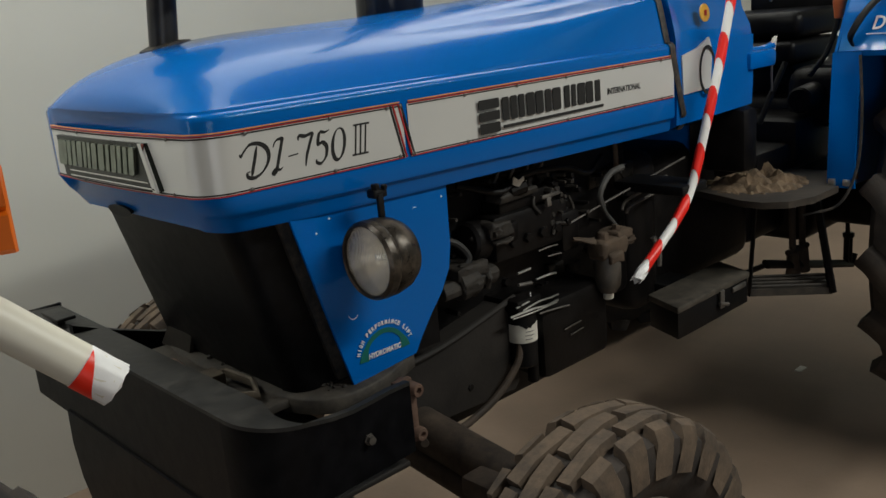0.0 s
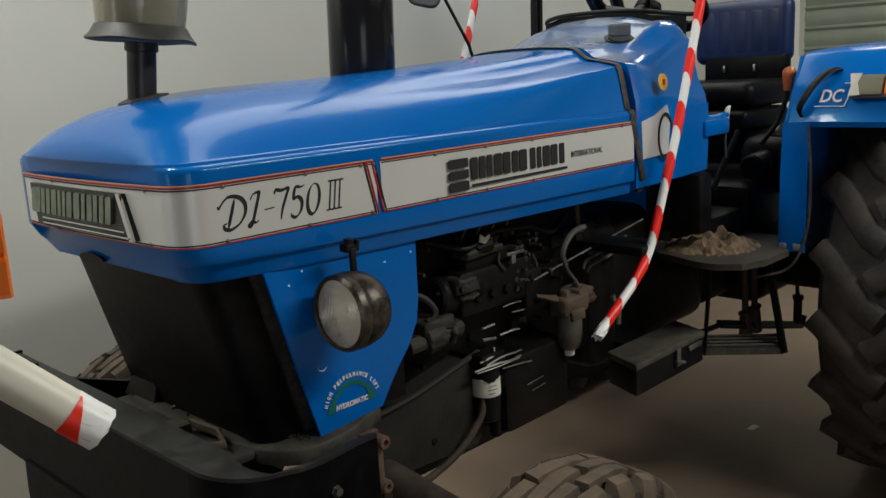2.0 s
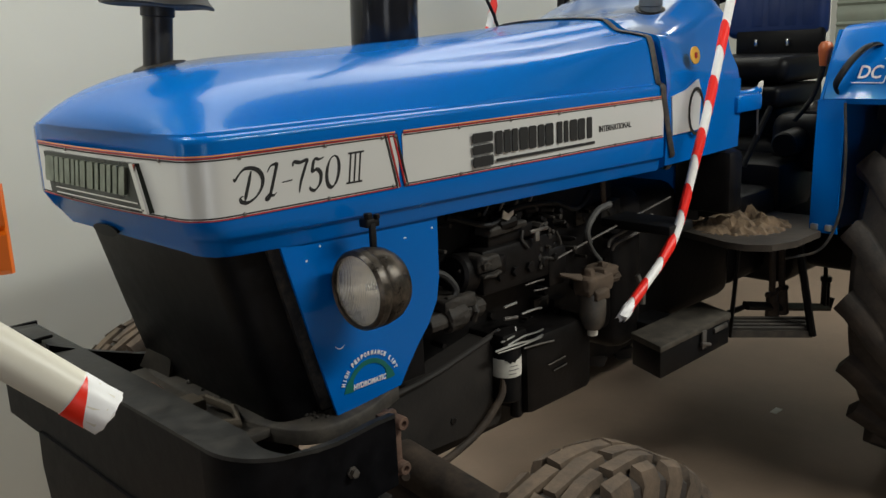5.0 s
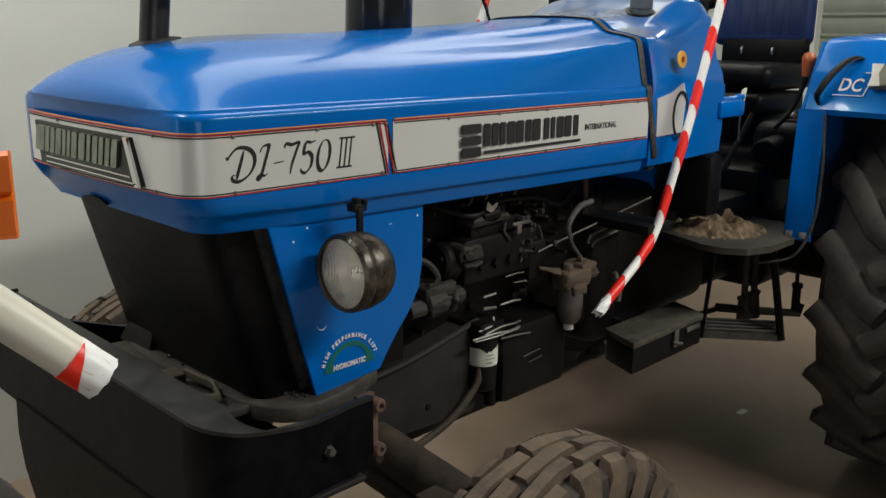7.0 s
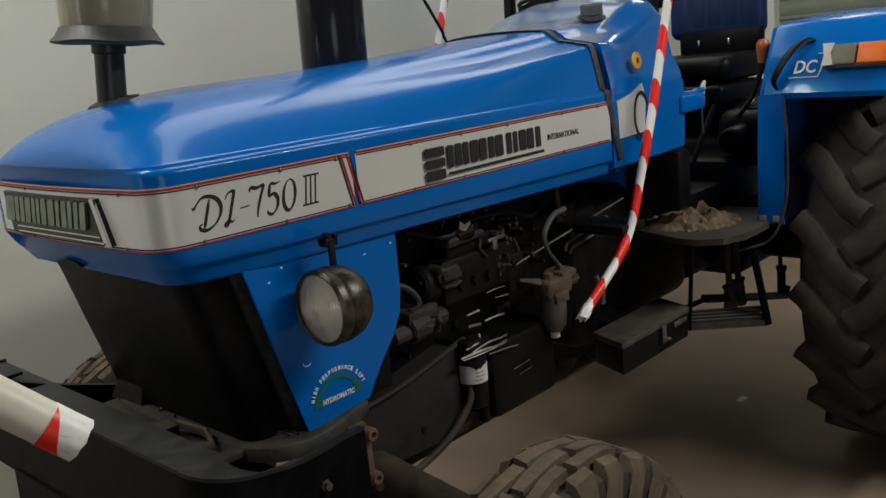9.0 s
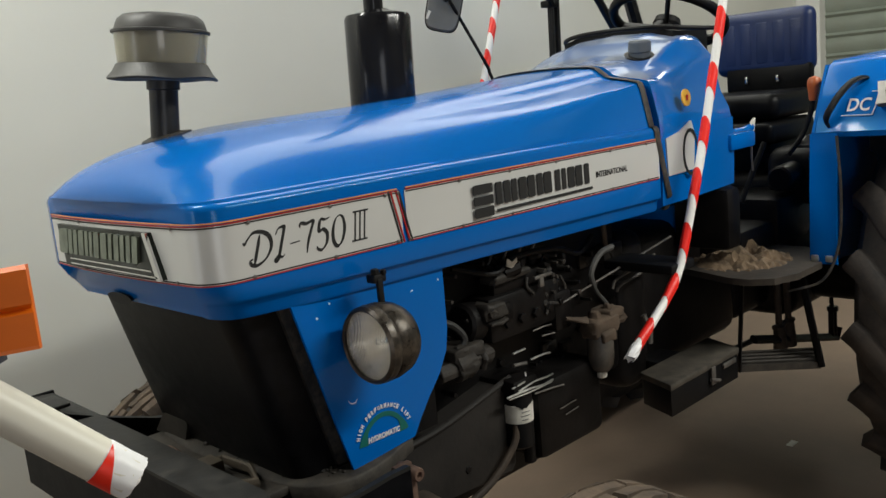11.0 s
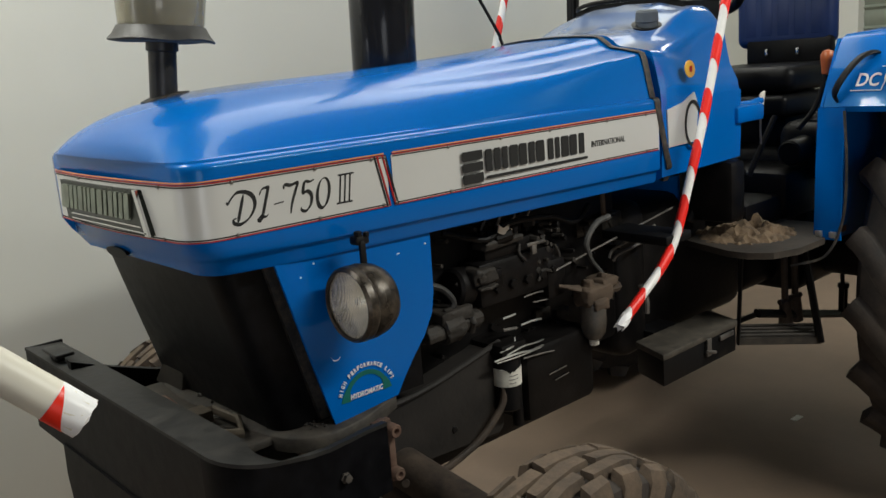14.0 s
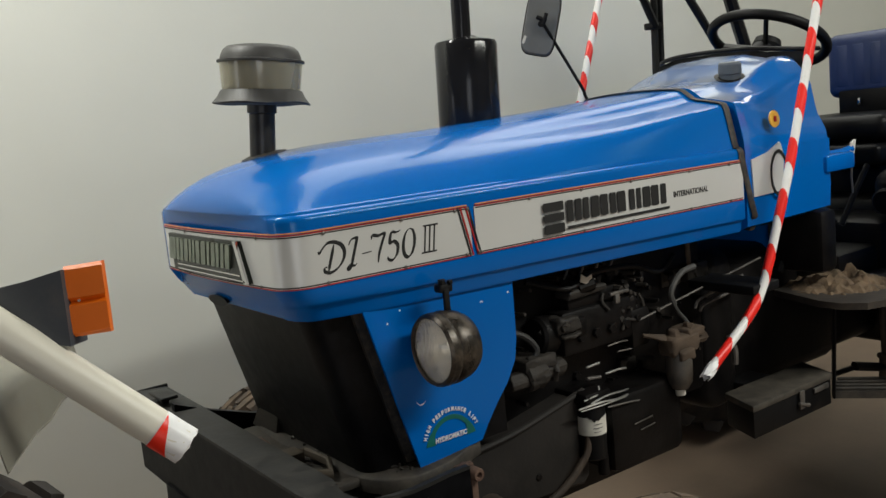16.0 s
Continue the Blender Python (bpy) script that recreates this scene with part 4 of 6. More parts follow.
def front_wheel(at, outward):
    holder = part("front_wheel", wheel_disc(0.215, 0.17, 0.06, 0.02), RIM_PAINT, tractor, "dusty steel front wheel disc")
    holder.matrix_local = pose(*at, 0, 0, 0 if outward > 0 else 180)
    R = 0.348
    part("tyre", tyre_carcass(R, 0.17, 0.215), RUBBER_DARK, holder, "worn dusty front tyre")
    bm = bmesh.new()
    n = 15
    for k in range(n):
        a = 2 * math.pi * k / n
        da = 2 * math.pi / n
        for row, c in enumerate((-0.037, 0.0, 0.037)):
            ph, w = (0.0, 0.55, 0.2)[row] * da, 0.029 + 0.002 * math.sin(7.0 * k + row)
            sl = (0.004, -0.003, -0.004)[row]
            p = [(a + ph - 0.47 * da, c - sl), (a + ph - 0.15 * da, c - sl * 0.4), (a + ph + 0.15 * da, c + sl * 0.6), (a + ph + 0.44 * da, c + sl)]
            add_loft(bm, lug(p, w, 0.015, 0.006, R - 0.003, 0.94))
    n = 26
    for k in range(n):
        a = 2 * math.pi * k / n
        da = 2 * math.pi / n
        for s in (-1, 1):
            p = [(a + da * 0.3, s * 0.074), (a + da * 0.3, s * 0.086)]
            add_loft(bm, [[(r * math.cos(a + da * (0.3 + u)), s * c, r * math.sin(a + da * (0.3 + u))) for u, r in ((-0.36, r0), (-0.3, r1), (0.3, r1), (0.36, r0))] for c, r0, r1 in ((0.06, R - 0.01, R + 0.009), (0.078, R - 0.03, R + 0.002), (0.088, R - 0.05, R - 0.018), (0.0895, R - 0.08, R - 0.06))])
    for v in bm.verts:
        v.co += 0.0032 * noise.noise_vector(v.co * 38) + 0.0018 * noise.noise_vector(v.co * 110)
    part("tread", bm, TREAD_DUST, holder, smooth=30)
    bm = bmesh.new()
    for k in range(6):
        a = 2 * math.pi * k / 6
        rod((0.1 * math.cos(a), 0.0, 0.1 * math.sin(a)), (0.1 * math.cos(a), 0.022, 0.1 * math.sin(a)), 0.009, n=6, bm=bm)
    part("wheel_nuts", bm, STEEL, holder)


def rear_wheel(at, outward):
    holder = part("rear_wheel", wheel_disc(0.36, 0.36, 0.09, 0.02), RIM_PAINT, tractor, "dusty steel rear wheel disc")
    holder.matrix_local = pose(*at, 0, 0, 0 if outward > 0 else 180)
    R = 0.64
    part("tyre", tyre_carcass(R, 0.36, 0.36, 0.16), RUBBER_DARK, holder, "large dusty black rear tyre")
    bm = bmesh.new()
    n = 20
    for k in range(n):
        for s in (-1, 1):
            a = 2 * math.pi * (k + (0.5 if s > 0 else 0)) / n
            d = -1 if outward > 0 else 1
            p = [(a + d * t, s * c) for t, c in ((0.0, -0.015), (0.045, 0.03), (0.12, 0.068), (0.19, 0.102), (0.25, 0.135), (0.29, 0.168))]
            add_loft(bm, lug(p, 0.076, 0.024, 0.02, R - 0.002, 0.8))
    part("tread", bm, RUBBER_DARK, holder, smooth=65)


front_wheel((0.45, -0.7, 0.364), -1)
front_wheel((0.45, 0.7, 0.364), 1)
rear_wheel((2.44, -0.75, 0.668), -1)
rear_wheel((2.44, 0.75, 0.668), 1)

# ---- engine and gearbox ----
part("sump", block(0.6, 1.25, -0.12, 0.12, 0.45, 0.63, 0.03), DIRTY, tractor, "oily black engine sump")
part("rocker_cover", block(0.55, 1.28, -0.15, 0.13, 1.04, 1.085, 0.012), DIRTY, tractor, "dusty black rocker cover")
part("engine_block", block(0.52, 1.3, -0.17, 0.17, 0.62, 1.06, 0.03), DIRTY, tractor, "oily dusty black diesel engine block")
part("gearbox", block(1.4, 1.98, -0.16, 0.16, 0.555, 0.98, 0.05, 3), DIRTY, tractor, "dusty black gearbox casing")
part("bell_housing", block(1.28, 1.42, -0.19, 0.19, 0.55, 1.0, 0.05, 3), DIRTY, tractor, "dusty black bell housing")
part("transmission_case", block(1.95, 2.25, -0.16, 0.16, 0.575, 0.98, 0.05, 3), DIRTY, tractor, "dusty black transmission case")
part("axle_casing", block(2.2, 2.7, -0.24, 0.24, 0.535, 1.05, 0.06, 3), DIRTY, tractor, "dusty black rear axle casing")
part("axle_tube", rod((2.44, -0.62, 0.668), (2.44, 0.62, 0.668), 0.1, n=24), DIRTY, tractor, "dusty black rear axle tube")

# injection pump with its feed lines
bm = block(0.7, 0.95, -0.245, -0.17, 0.86, 0.965, 0.012)
block(0.73, 0.92, -0.235, -0.175, 0.96, 1.0, 0.01, bm=bm)
rod((0.69, -0.21, 0.915), (0.64, -0.21, 0.92), 0.045, n=20, bm=bm)
block(0.69, 0.76, -0.262, -0.2, 0.905, 0.95, 0.008, bm=bm)
block(0.92, 0.99, -0.25, -0.18, 0.83, 0.93, 0.014, bm=bm)
for k in range(4):
    x = 0.75 + 0.05 * k
    rod((x, -0.205, 0.99), (x, -0.205, 1.03), 0.011, n=8, bm=bm)
    rod((x, -0.246, 0.9), (x, -0.256, 0.9), 0.012, n=6, bm=bm)
rod((0.76, -0.235, 1.012), (0.8, -0.25, 1.02), 0.018, n=10, bm=bm)
pump = part("injection_pump", bm, DIRTY, tractor, "oily black fuel injection pump")
for k in range(4):
    x = 0.75 + 0.05 * k
    part("fuel_line", tube([(x, -0.205, 1.03), (x + 0.01, -0.21, 1.055), (x + 0.03, -0.18, 1.07), (x + 0.06 * (k - 1), -0.12, 1.09)], 0.0035, 6, smooth=5), STEEL_DULL, pump)
part("foil_tag", prism([(0.752, 1.03), (0.77, 1.022), (0.789, 1.027), (0.79, 1.042), (0.772, 1.036), (0.757, 1.047)], "y", -0.258, -0.255), STEEL, pump, "torn shiny metal tag")
part("foil_tag", prism([(0.786, 1.022), (0.797, 1.019), (0.801, 1.03), (0.791, 1.033)], "y", -0.256, -0.254), STEEL, pump, "torn shiny metal tag")
# dust-crusted castings round the pump: a ridge, a lever, a worn boss and a crumbly column of fittings
bm = block(0.722, 0.846, -0.25, -0.2, 0.992, 1.012, 0.006)
for k in range(6):
    rod((0.735 + 0.02 * k, -0.235, 1.008), (0.735 + 0.02 * k, -0.235, 1.022 + 0.006 * (k % 2)), 0.007, n=7, bm=bm)
part("pump_cover", roughen(bm, 0.005, 45), GRIME, pump, "dust-crusted pump cover")
bm = block(0.842, 0.905, -0.262, -0.254, 0.979, 0.987, 0.002)
block(0.858, 0.874, -0.262, -0.252, 0.958, 0.982, 0.003, bm=bm)
part("stop_lever", bm, STEEL_DULL, pump, "worn steel stop lever")
bm = block(0.668, 0.738, -0.268, -0.2, 0.922, 0.958, 0.009, 3)
rod((0.684, -0.26, 0.94), (0.684, -0.275, 0.94), 0.012, n=7, bm=bm)
block(0.676, 0.73, -0.272, -0.255, 0.912, 0.919, 0.002, bm=bm)
part("boss", roughen(bm, 0.005, 45), GRIME, pump, "dust-crusted cast boss")
random.seed(31)
for k in range(34):
    x, z = random.gauss(0.93, 0.04), random.uniform(0.9, 1.03)
    r = random.uniform(0.004, 0.011)
    bm = rod((x, -0.215, z), (x + random.uniform(-0.006, 0.006), -0.24 - random.uniform(0, 0.02), z + random.uniform(-0.006, 0.006)), r, r * 0.8, n=random.choice((6, 7, 9)))
    part("fitting", bm, random.choice((GRIME, DIRTY, DUSTY_METAL, GRIME)), pump)
for pts, r in (([(0.885, -0.25, 0.887), (0.892, -0.25, 0.9), (0.9, -0.25, 0.91), (0.92, -0.25, 0.906), (0.945, -0.25, 0.899)], 0.0042), ([(0.838, -0.24, 0.985), (0.83, -0.245, 0.965), (0.845, -0.25, 0.945)], 0.004), ([(0.965, -0.235, 0.96), (0.975, -0.24, 0.93), (0.96, -0.24, 0.9)], 0.0035), ([(0.64, -0.23, 0.935), (0.655, -0.24, 0.915), (0.668, -0.24, 0.908)], 0.005)):
    part("bent_pipe", tube(pts, r, 8, smooth=5), GRIME, pump, "dust-crusted bent pipe")
bm = rod((0.53, -0.24, 0.842), (0.69, -0.24, 0.846), 0.02, n=18)
rod((0.575, -0.24, 0.843), (0.63, -0.24, 0.845), 0.032, n=18, bm=bm)
rod((0.648, -0.24, 0.845), (0.662, -0.24, 0.846), 0.029, n=6, bm=bm)
rod((0.6, -0.24, 0.86), (0.6, -0.25, 0.885), 0.014, n=8, bm=bm)
block(0.57, 0.66, -0.26, -0.16, 0.86, 0.885, 0.006, bm=bm)
part("hydraulic_pump", roughen(bm, 0.005, 45), GRIME, tractor, "dusty cast hydraulic pump")
FA, FB = (0.764, -0.245, 0.606), (0.766, -0.245, 0.745)
oil_filter = part("oil_filter", rod(FA, FB, 0.034, n=28), BLACK, tractor, "black spin-on oil filter")
part("paper_label", turned([(0.0342, 0.062), (0.035, 0.063), (0.035, 0.104), (0.0342, 0.105)], aim(FA, FB), 28), PAPER, oil_filter, "off-white printed label")
part("torn_edge", loft([[(FA[0] + 0.0356 * math.cos(a), FA[1] + 0.0356 * math.sin(a), z) for z in (0.7125, 0.7125 - d)] for a, d in ((-2.5, 0.002), (-2.3, 0.004), (-2.1, 0.011), (-1.95, 0.006), (-1.8, 0.009), (-1.6, 0.003), (-1.3, 0.002))], caps=False, closed=False), BLACK, oil_filter, "torn dark upper edge of the label")
for k, (a, w) in enumerate(((-2.2, 0.5), (-2.2, 0.7), (-2.15, 0.6))):
    p = [(FA[0] + 0.0354 * math.cos(a + w * t), FA[1] + 0.0354 * math.sin(a + w * t), 0.678 + 0.009 * k) for t in (0, 0.25, 0.5, 0.75, 1)]
    part("print_bar", tube(p, 0.0009, 4), DECAL_GREY, oil_filter)
bm = block(0.725, 0.81, -0.275, -0.16, 0.738, 0.772, 0.01)
block(0.81, 1.06, -0.27, -0.12, 0.55, 0.74, 0.02, bm=bm)
rod((0.8, -0.24, 0.55), (0.8, -0.24, 0.6), 0.014, n=12, bm=bm)
part("filter_head", bm, DIRTY, tractor, "oily black filter head and casing")
# sediment bowl
bm = block(1.0, 1.105, -0.305, -0.25, 0.797, 0.846, 0.014, 3)
rod((0.945, -0.26, 0.862), (1.005, -0.275, 0.843), 0.005, 0.009, n=9, bm=bm)
block(1.02, 1.07, -0.314, -0.3, 0.785, 0.812, 0.005, bm=bm)
rod((1.085, -0.28, 0.84), (1.09, -0.28, 0.866), 0.012, n=6, bm=bm)
rod((1.03, -0.28, 0.84), (1.03, -0.28, 0.862), 0.016, n=6, bm=bm)
rod((1.095, -0.28, 0.82), (1.15, -0.28, 0.82), 0.013, n=8, bm=bm)
block(1.06, 1.13, -0.3, -0.24, 0.83, 0.855, 0.006, bm=bm)
fuel_filter = part("fuel_filter", roughen(bm, 0.004, 50), MUDDY, tractor, "mud-brown fuel filter head")
part("bowl", turned([(0.031, 0.0), (0.033, -0.008), (0.033, -0.055), (0.03, -0.078), (0.02, -0.094), (0, -0.099)][::-1], Matrix.Translation((1.045, -0.28, 0.802)), 26), BOWL, fuel_filter, "grimy grey sediment bowl")
part("drain_cap", rod((1.045, -0.28, 0.69), (1.045, -0.28, 0.706), 0.013, n=12), PAPER, fuel_filter, "small white drain cap")
for i, (pts, r, m) in enumerate((
    ([(1.161, -0.25, 0.995), (1.115, -0.25, 0.989), (1.085, -0.25, 0.97), (1.066, -0.25, 0.942), (1.076, -0.25, 0.911)], 0.008, HOSE_DUST),
    ([(1.074, -0.25, 0.914), (1.09, -0.25, 0.89), (1.106, -0.255, 0.869), (1.124, -0.262, 0.842)], 0.0055, HOSE_DUST),
    ([(0.94, -0.25, 0.898), (1.1, -0.25, 0.922), (1.277, -0.25, 0.947), (1.44, -0.25, 0.97)], 0.0028, STEEL_DULL),
    ([(1.182, -0.23, 0.878), (1.19, -0.23, 0.893), (1.216, -0.23, 0.902), (1.307, -0.23, 0.915), (1.4, -0.22, 0.925)], 0.0042, STEEL_DULL),
    ([(1.2, -0.23, 0.866), (1.208, -0.23, 0.877), (1.235, -0.23, 0.884), (1.307, -0.23, 0.891), (1.4, -0.22, 0.9)], 0.0042, STEEL_DULL),
    ([(0.832, -0.25, 0.86), (0.865, -0.255, 0.863), (0.899, -0.25, 0.859)], 0.0022, STEEL_DULL),
    ([(0.862, -0.25, 0.84), (0.91, -0.25, 0.836)], 0.002, STEEL_DULL),
    ([(0.758, -0.25, 0.826), (0.8, -0.25, 0.827)], 0.003, STEEL),
    ([(0.817, -0.25, 0.796), (0.86, -0.252, 0.797), (0.888, -0.25, 0.793)], 0.0027, STEEL),
    ([(0.757, -0.25, 0.799), (0.801, -0.25, 0.793)], 0.0042, STEEL_DULL),
    ([(0.724, -0.27, 0.758), (0.75, -0.275, 0.763), (0.772, -0.27, 0.764), (0.781, -0.262, 0.778)], 0.0022, STEEL),
    ([(0.74, -0.275, 0.748), (0.79, -0.28, 0.757), (0.84, -0.275, 0.752), (0.88, -0.26, 0.745)], 0.0022, STEEL),
    ([(0.705, -0.27, 0.742), (0.764, -0.285, 0.748), (0.817, -0.28, 0.74), (0.872, -0.265, 0.734)], 0.0026, STEEL),
    ([(0.71, -0.272, 0.737), (0.77, -0.287, 0.741), (0.85, -0.28, 0.738)], 0.0016, STEEL),
    ([(0.79, -0.278, 0.727), (0.85, -0.278, 0.722), (0.903, -0.272, 0.713)], 0.0022, STEEL_DULL),
    ([(0.88, -0.274, 0.659), (0.943, -0.274, 0.663)], 0.0018, STEEL_DULL),
    ([(0.9, -0.274, 0.639), (0.95, -0.274, 0.643)], 0.0018, STEEL_DULL),
    ([(0.56, -0.22, 0.95), (0.6, -0.23, 0.93), (0.62, -0.24, 0.9), (0.61, -0.24, 0.88)], 0.008, HOSE),
    ([(1.2, -0.2, 1.06), (1.19, -0.21, 1.0), (1.19, -0.21, 0.98)], 0.007, MUDDY),
    ([(0.7, -0.18, 1.06), (0.85, -0.19, 1.05), (1.05, -0.18, 1.06), (1.24, -0.17, 1.05)], 0.012, BLACK),
    ([(1.3, -0.24, 0.78), (1.31, -0.25, 0.74), (1.31, -0.25, 0.7)], 0.008, STEEL_DULL),
)):
    part("pipe", tube(pts, r, 8, smooth=6), m, tractor)
random.seed(4)
for k in range(26):
    x, z = random.uniform(0.55, 1.28), random.uniform(0.62, 1.04)
    s = random.uniform(0.007, 0.02)
    y = -0.17 - random.uniform(0, 0.03)
    bm = rod((x, y + 0.05, z), (x, y - s * 0.4, z), s, n=random.choice((6, 6, 10)))
    if k % 3 == 0:
        block(x - s * 2.2, x + s * 2.2, y - 0.004, y + 0.04, z - s * 1.2, z + s * 1.2, 0.004, bm=bm)
    part("casting", bm, random.choice((DIRTY, DUSTY_METAL, DIRTY)), tractor)

random.seed(21)
for k in range(34):
    x, z = random.uniform(0.56, 1.26), random.uniform(0.66, 1.05)
    y, s1 = -0.185 - random.uniform(0, 0.05), random.uniform(0.003, 0.007)
    part("nut", rod((x, y + 0.05, z), (x + random.uniform(-0.01, 0.01), y, z + 0.004), s1, n=6), random.choice((DUSTY_METAL, DIRTY, DUSTY_METAL, GRIME)), tractor)
part("cable", tube([(0.62, -0.22, 1.05), (0.72, -0.25, 1.02), (0.8, -0.24, 1.04), (0.93, -0.25, 1.035), (1.05, -0.23, 1.0), (1.12, -0.22, 1.03)], 0.007, 8, smooth=6), BLACK, tractor)

# ---- cowl, dash, steering ----


def cowl_section(x, lift):
    """Starts as the bonnet's own section and grows into a rounded scuttle."""
    w = 0.337 - 0.10 * max(0, (x - 1.25)) ** 1.6
    top = crest(x) + lift
    low = 1.072
    half = [(w, 1.25), (w - 0.004 - lift * 0.08, 1.3), (w - 0.02 - lift * 0.2, 1.35), (w * 0.86 - lift * 0.12, 1.35 + (top - 1.35) * 0.5), (w * 0.66, 1.35 + (top - 1.35) * 0.84), (w * 0.38, top - 0.006), (0, top)]
    ya, za = [p[0] for p in half[::-1]], [p[1] for p in half[::-1]]
    b = ease((x - 1.27) / 0.17)
    pts = [(w - 0.02, low), (w - 0.003, low + 0.01), (w, 1.15), (w, 1.25), (w, 1.272)]
    for k in range(29):
        y = w * 0.992 * math.sin((1 - k / 28) * math.pi / 2)
        near = skin_z(1.262, y * 0.337 / w) + crest(x) - crest(1.262) + 0.002
        pts.append((y, (1 - b) * near + b * float(np.interp(y, ya, za))))
    return [(x, -a, z) for a, z in pts] + [(x, a, z) for a, z in pts[-2::-1]]


secs = [cowl_section(x, l) for x, l in ((1.274, 0.003), (1.3, 0.003), (1.325, 0.0035), (1.35, 0.004), (1.385, 0.006), (1.42, 0.01), (1.47, 0.025), (1.52, 0.05), (1.57, 0.07), (1.62, 0.08), (1.67, 0.083), (1.7, 0.078))]
cowl = part("cowl", loft(secs), COWL_BLUE, tractor, "blue scuttle cowl behind the bonnet", 50)
sec = [Vector(p) for p in bonnet_section(1.262)]
strip = []
for i, p in enumerate(sec):
    d = (sec[min(i + 1, len(sec) - 1)] - sec[max(i - 1, 0)]).normalized()
    n = Vector((0, -d.z, d.y))
    if n.dot(p - Vector((1.262, 0, 1.2))) < 0:
        n = -n
    side = max(0.0, min(1.0, (1.3 - p.z) / 0.22))
    x = 1.26 - 0.01 * (1 - side) + 0.05 * side**1.4
    q = Vector((x, p.y, p.z)) + n * 0.0025
    strip.append([q + Vector((-0.0115, 0, 0)), q + Vector((-0.009, 0, 0)) + n * 0.0016, q + Vector((0.009, 0, 0)) + n * 0.0016, q + Vector((0.0115, 0, 0)), q - n * 0.004])
part("rubber_strip", loft(strip), RUBBER_TRIM, tractor, "black rubber strip between bonnet and cowl")
cowl_decal = prism([(1.3, 1.155), (1.425, 1.158), (1.435, 1.25), (1.42, 1.285), (1.365, 1.262), (1.295, 1.25)], "y", -0.3395, -0.334)
cowl_decal = part("cowl_decal", cowl_decal, SILVER, cowl, "silver end of the decal with a dark ring")
part("decal_ring", turned([(0.042, 0), (0.049, 0), (0.049, 0.002), (0.042, 0.002)], Matrix.Translation((1.408, -0.3405, 1.205)) @ pose(0, 0, 0, 90) @ Matrix.Diagonal((0.75, 1.25, 1, 1)), 30), DECAL_BLACK, cowl_decal)
badge = part("round_badge", turned([(0, 0), (0.022, 0), (0.022, 0.0025), (0.02, 0.003), (0, 0.003)], Matrix.Translation((1.398, -0.3385, 1.345)) @ pose(0, 0, 0, 84), 30), BADGE, cowl, "round yellow badge with a dark red mark")
mark_shape(badge, 1.393, 1.403, 1.338, 1.352, -0.3425, DECAL_RED)
bm = turned([(0.0, 0.075), (0.026, 0.075), (0.03, 0.07), (0.031, 0.045), (0.028, 0.043), (0.026, 0.0), (0.0, 0.0)][::-1], Matrix.Translation((1.45, -0.175, 1.43)) @ pose(0, 0, 0, 4, -4), 26)
cap = part("fuel_cap", bm, CAP_GREY, cowl, "dark grey plastic filler cap")
part("cap_ring", turned([(0.03, 0.0), (0.04, 0.001), (0.042, 0.004), (0.038, 0.006), (0.028, 0.005)], Matrix.Translation((1.45, -0.175, 1.462)) @ pose(0, 0, 0, 16, -14), 26), BLACK, cap)
lip = []
for k in range(21):
    a = math.pi * (k / 20 - 0.5)
    lip.append((1.78 - 0.23 * math.cos(a) ** 0.6, 0.24 * math.sin(a), 1.545 - 0.02 * abs(math.sin(a)) ** 3))
part("dash_lip", tube(lip, 0.0065, 8), BLACK, cowl, "black rubber dash edging")
part("dash_panel", loft([[(x, y, z) for y, z in ((-0.19, 1.46), (-0.19, 1.525), (-0.13, 1.541), (0.13, 1.541), (0.19, 1.525), (0.19, 1.46))] for x in (1.6, 1.66, 1.74, 1.79)]), BLACK, cowl, "black instrument panel")
wheel = part("steering_wheel", tube([(0.174 * math.cos(2 * math.pi * k / 40), 0.174 * math.sin(2 * math.pi * k / 40), 0) for k in range(41)], 0.016, 12), BLACK, tractor, "black plastic steering wheel")
wheel.matrix_local = pose(1.895, 0, 1.575, 0, 27, 0)
for a, thick in ((90, 0.02), (210, 0.01), (330, 0.01)):
    a = radians(a)
    part("spoke", tube([(0.03 * math.cos(a), 0.03 * math.sin(a), -0.03), (0.1 * math.cos(a), 0.1 * math.sin(a), -0.015), (0.172 * math.cos(a), 0.172 * math.sin(a), 0)], thick, 8, smooth=4, flat=0.6), BLACK, wheel)
part("hub", turned([(0, -0.06), (0.03, -0.055), (0.045, -0.02), (0.04, 0.0), (0, 0.005)], None, 20), BLACK, wheel)
part("steering_column", rod((1.66, 0, 1.44), (1.872, 0, 1.548), 0.045, 0.036), BLACK, tractor)
part("cowl_leg", block(1.62, 1.69, -0.27, 0.27, 0.9, 1.1, 0.01), BLUE, cowl, "dark blue panel below the cowl")
for s in (-1, 1):
    part("pedal", tube([(1.6, s * 0.2, 0.9), (1.66, s * 0.25, 1.05), (1.72, s * 0.27, 1.06), (1.76, s * 0.28, 1.02)], 0.012, 8, smooth=4), BLACK, tractor)
bm = tube([(1.68, -0.26, 1.22), (1.79, -0.29, 1.222), (1.83, -0.3, 1.23)], 0.011, 8)
block(1.66, 1.81, -0.325, -0.26, 1.175, 1.225, 0.012, bm=bm)
part("throttle_lever", bm, BLUE, tractor, "blue hand lever below the cowl")
part("lever_tip", prism([(1.8, 1.21), (1.835, 1.215), (1.845, 1.255), (1.83, 1.25)], "y", -0.306, -0.298), PAPER, tractor, "white tag")
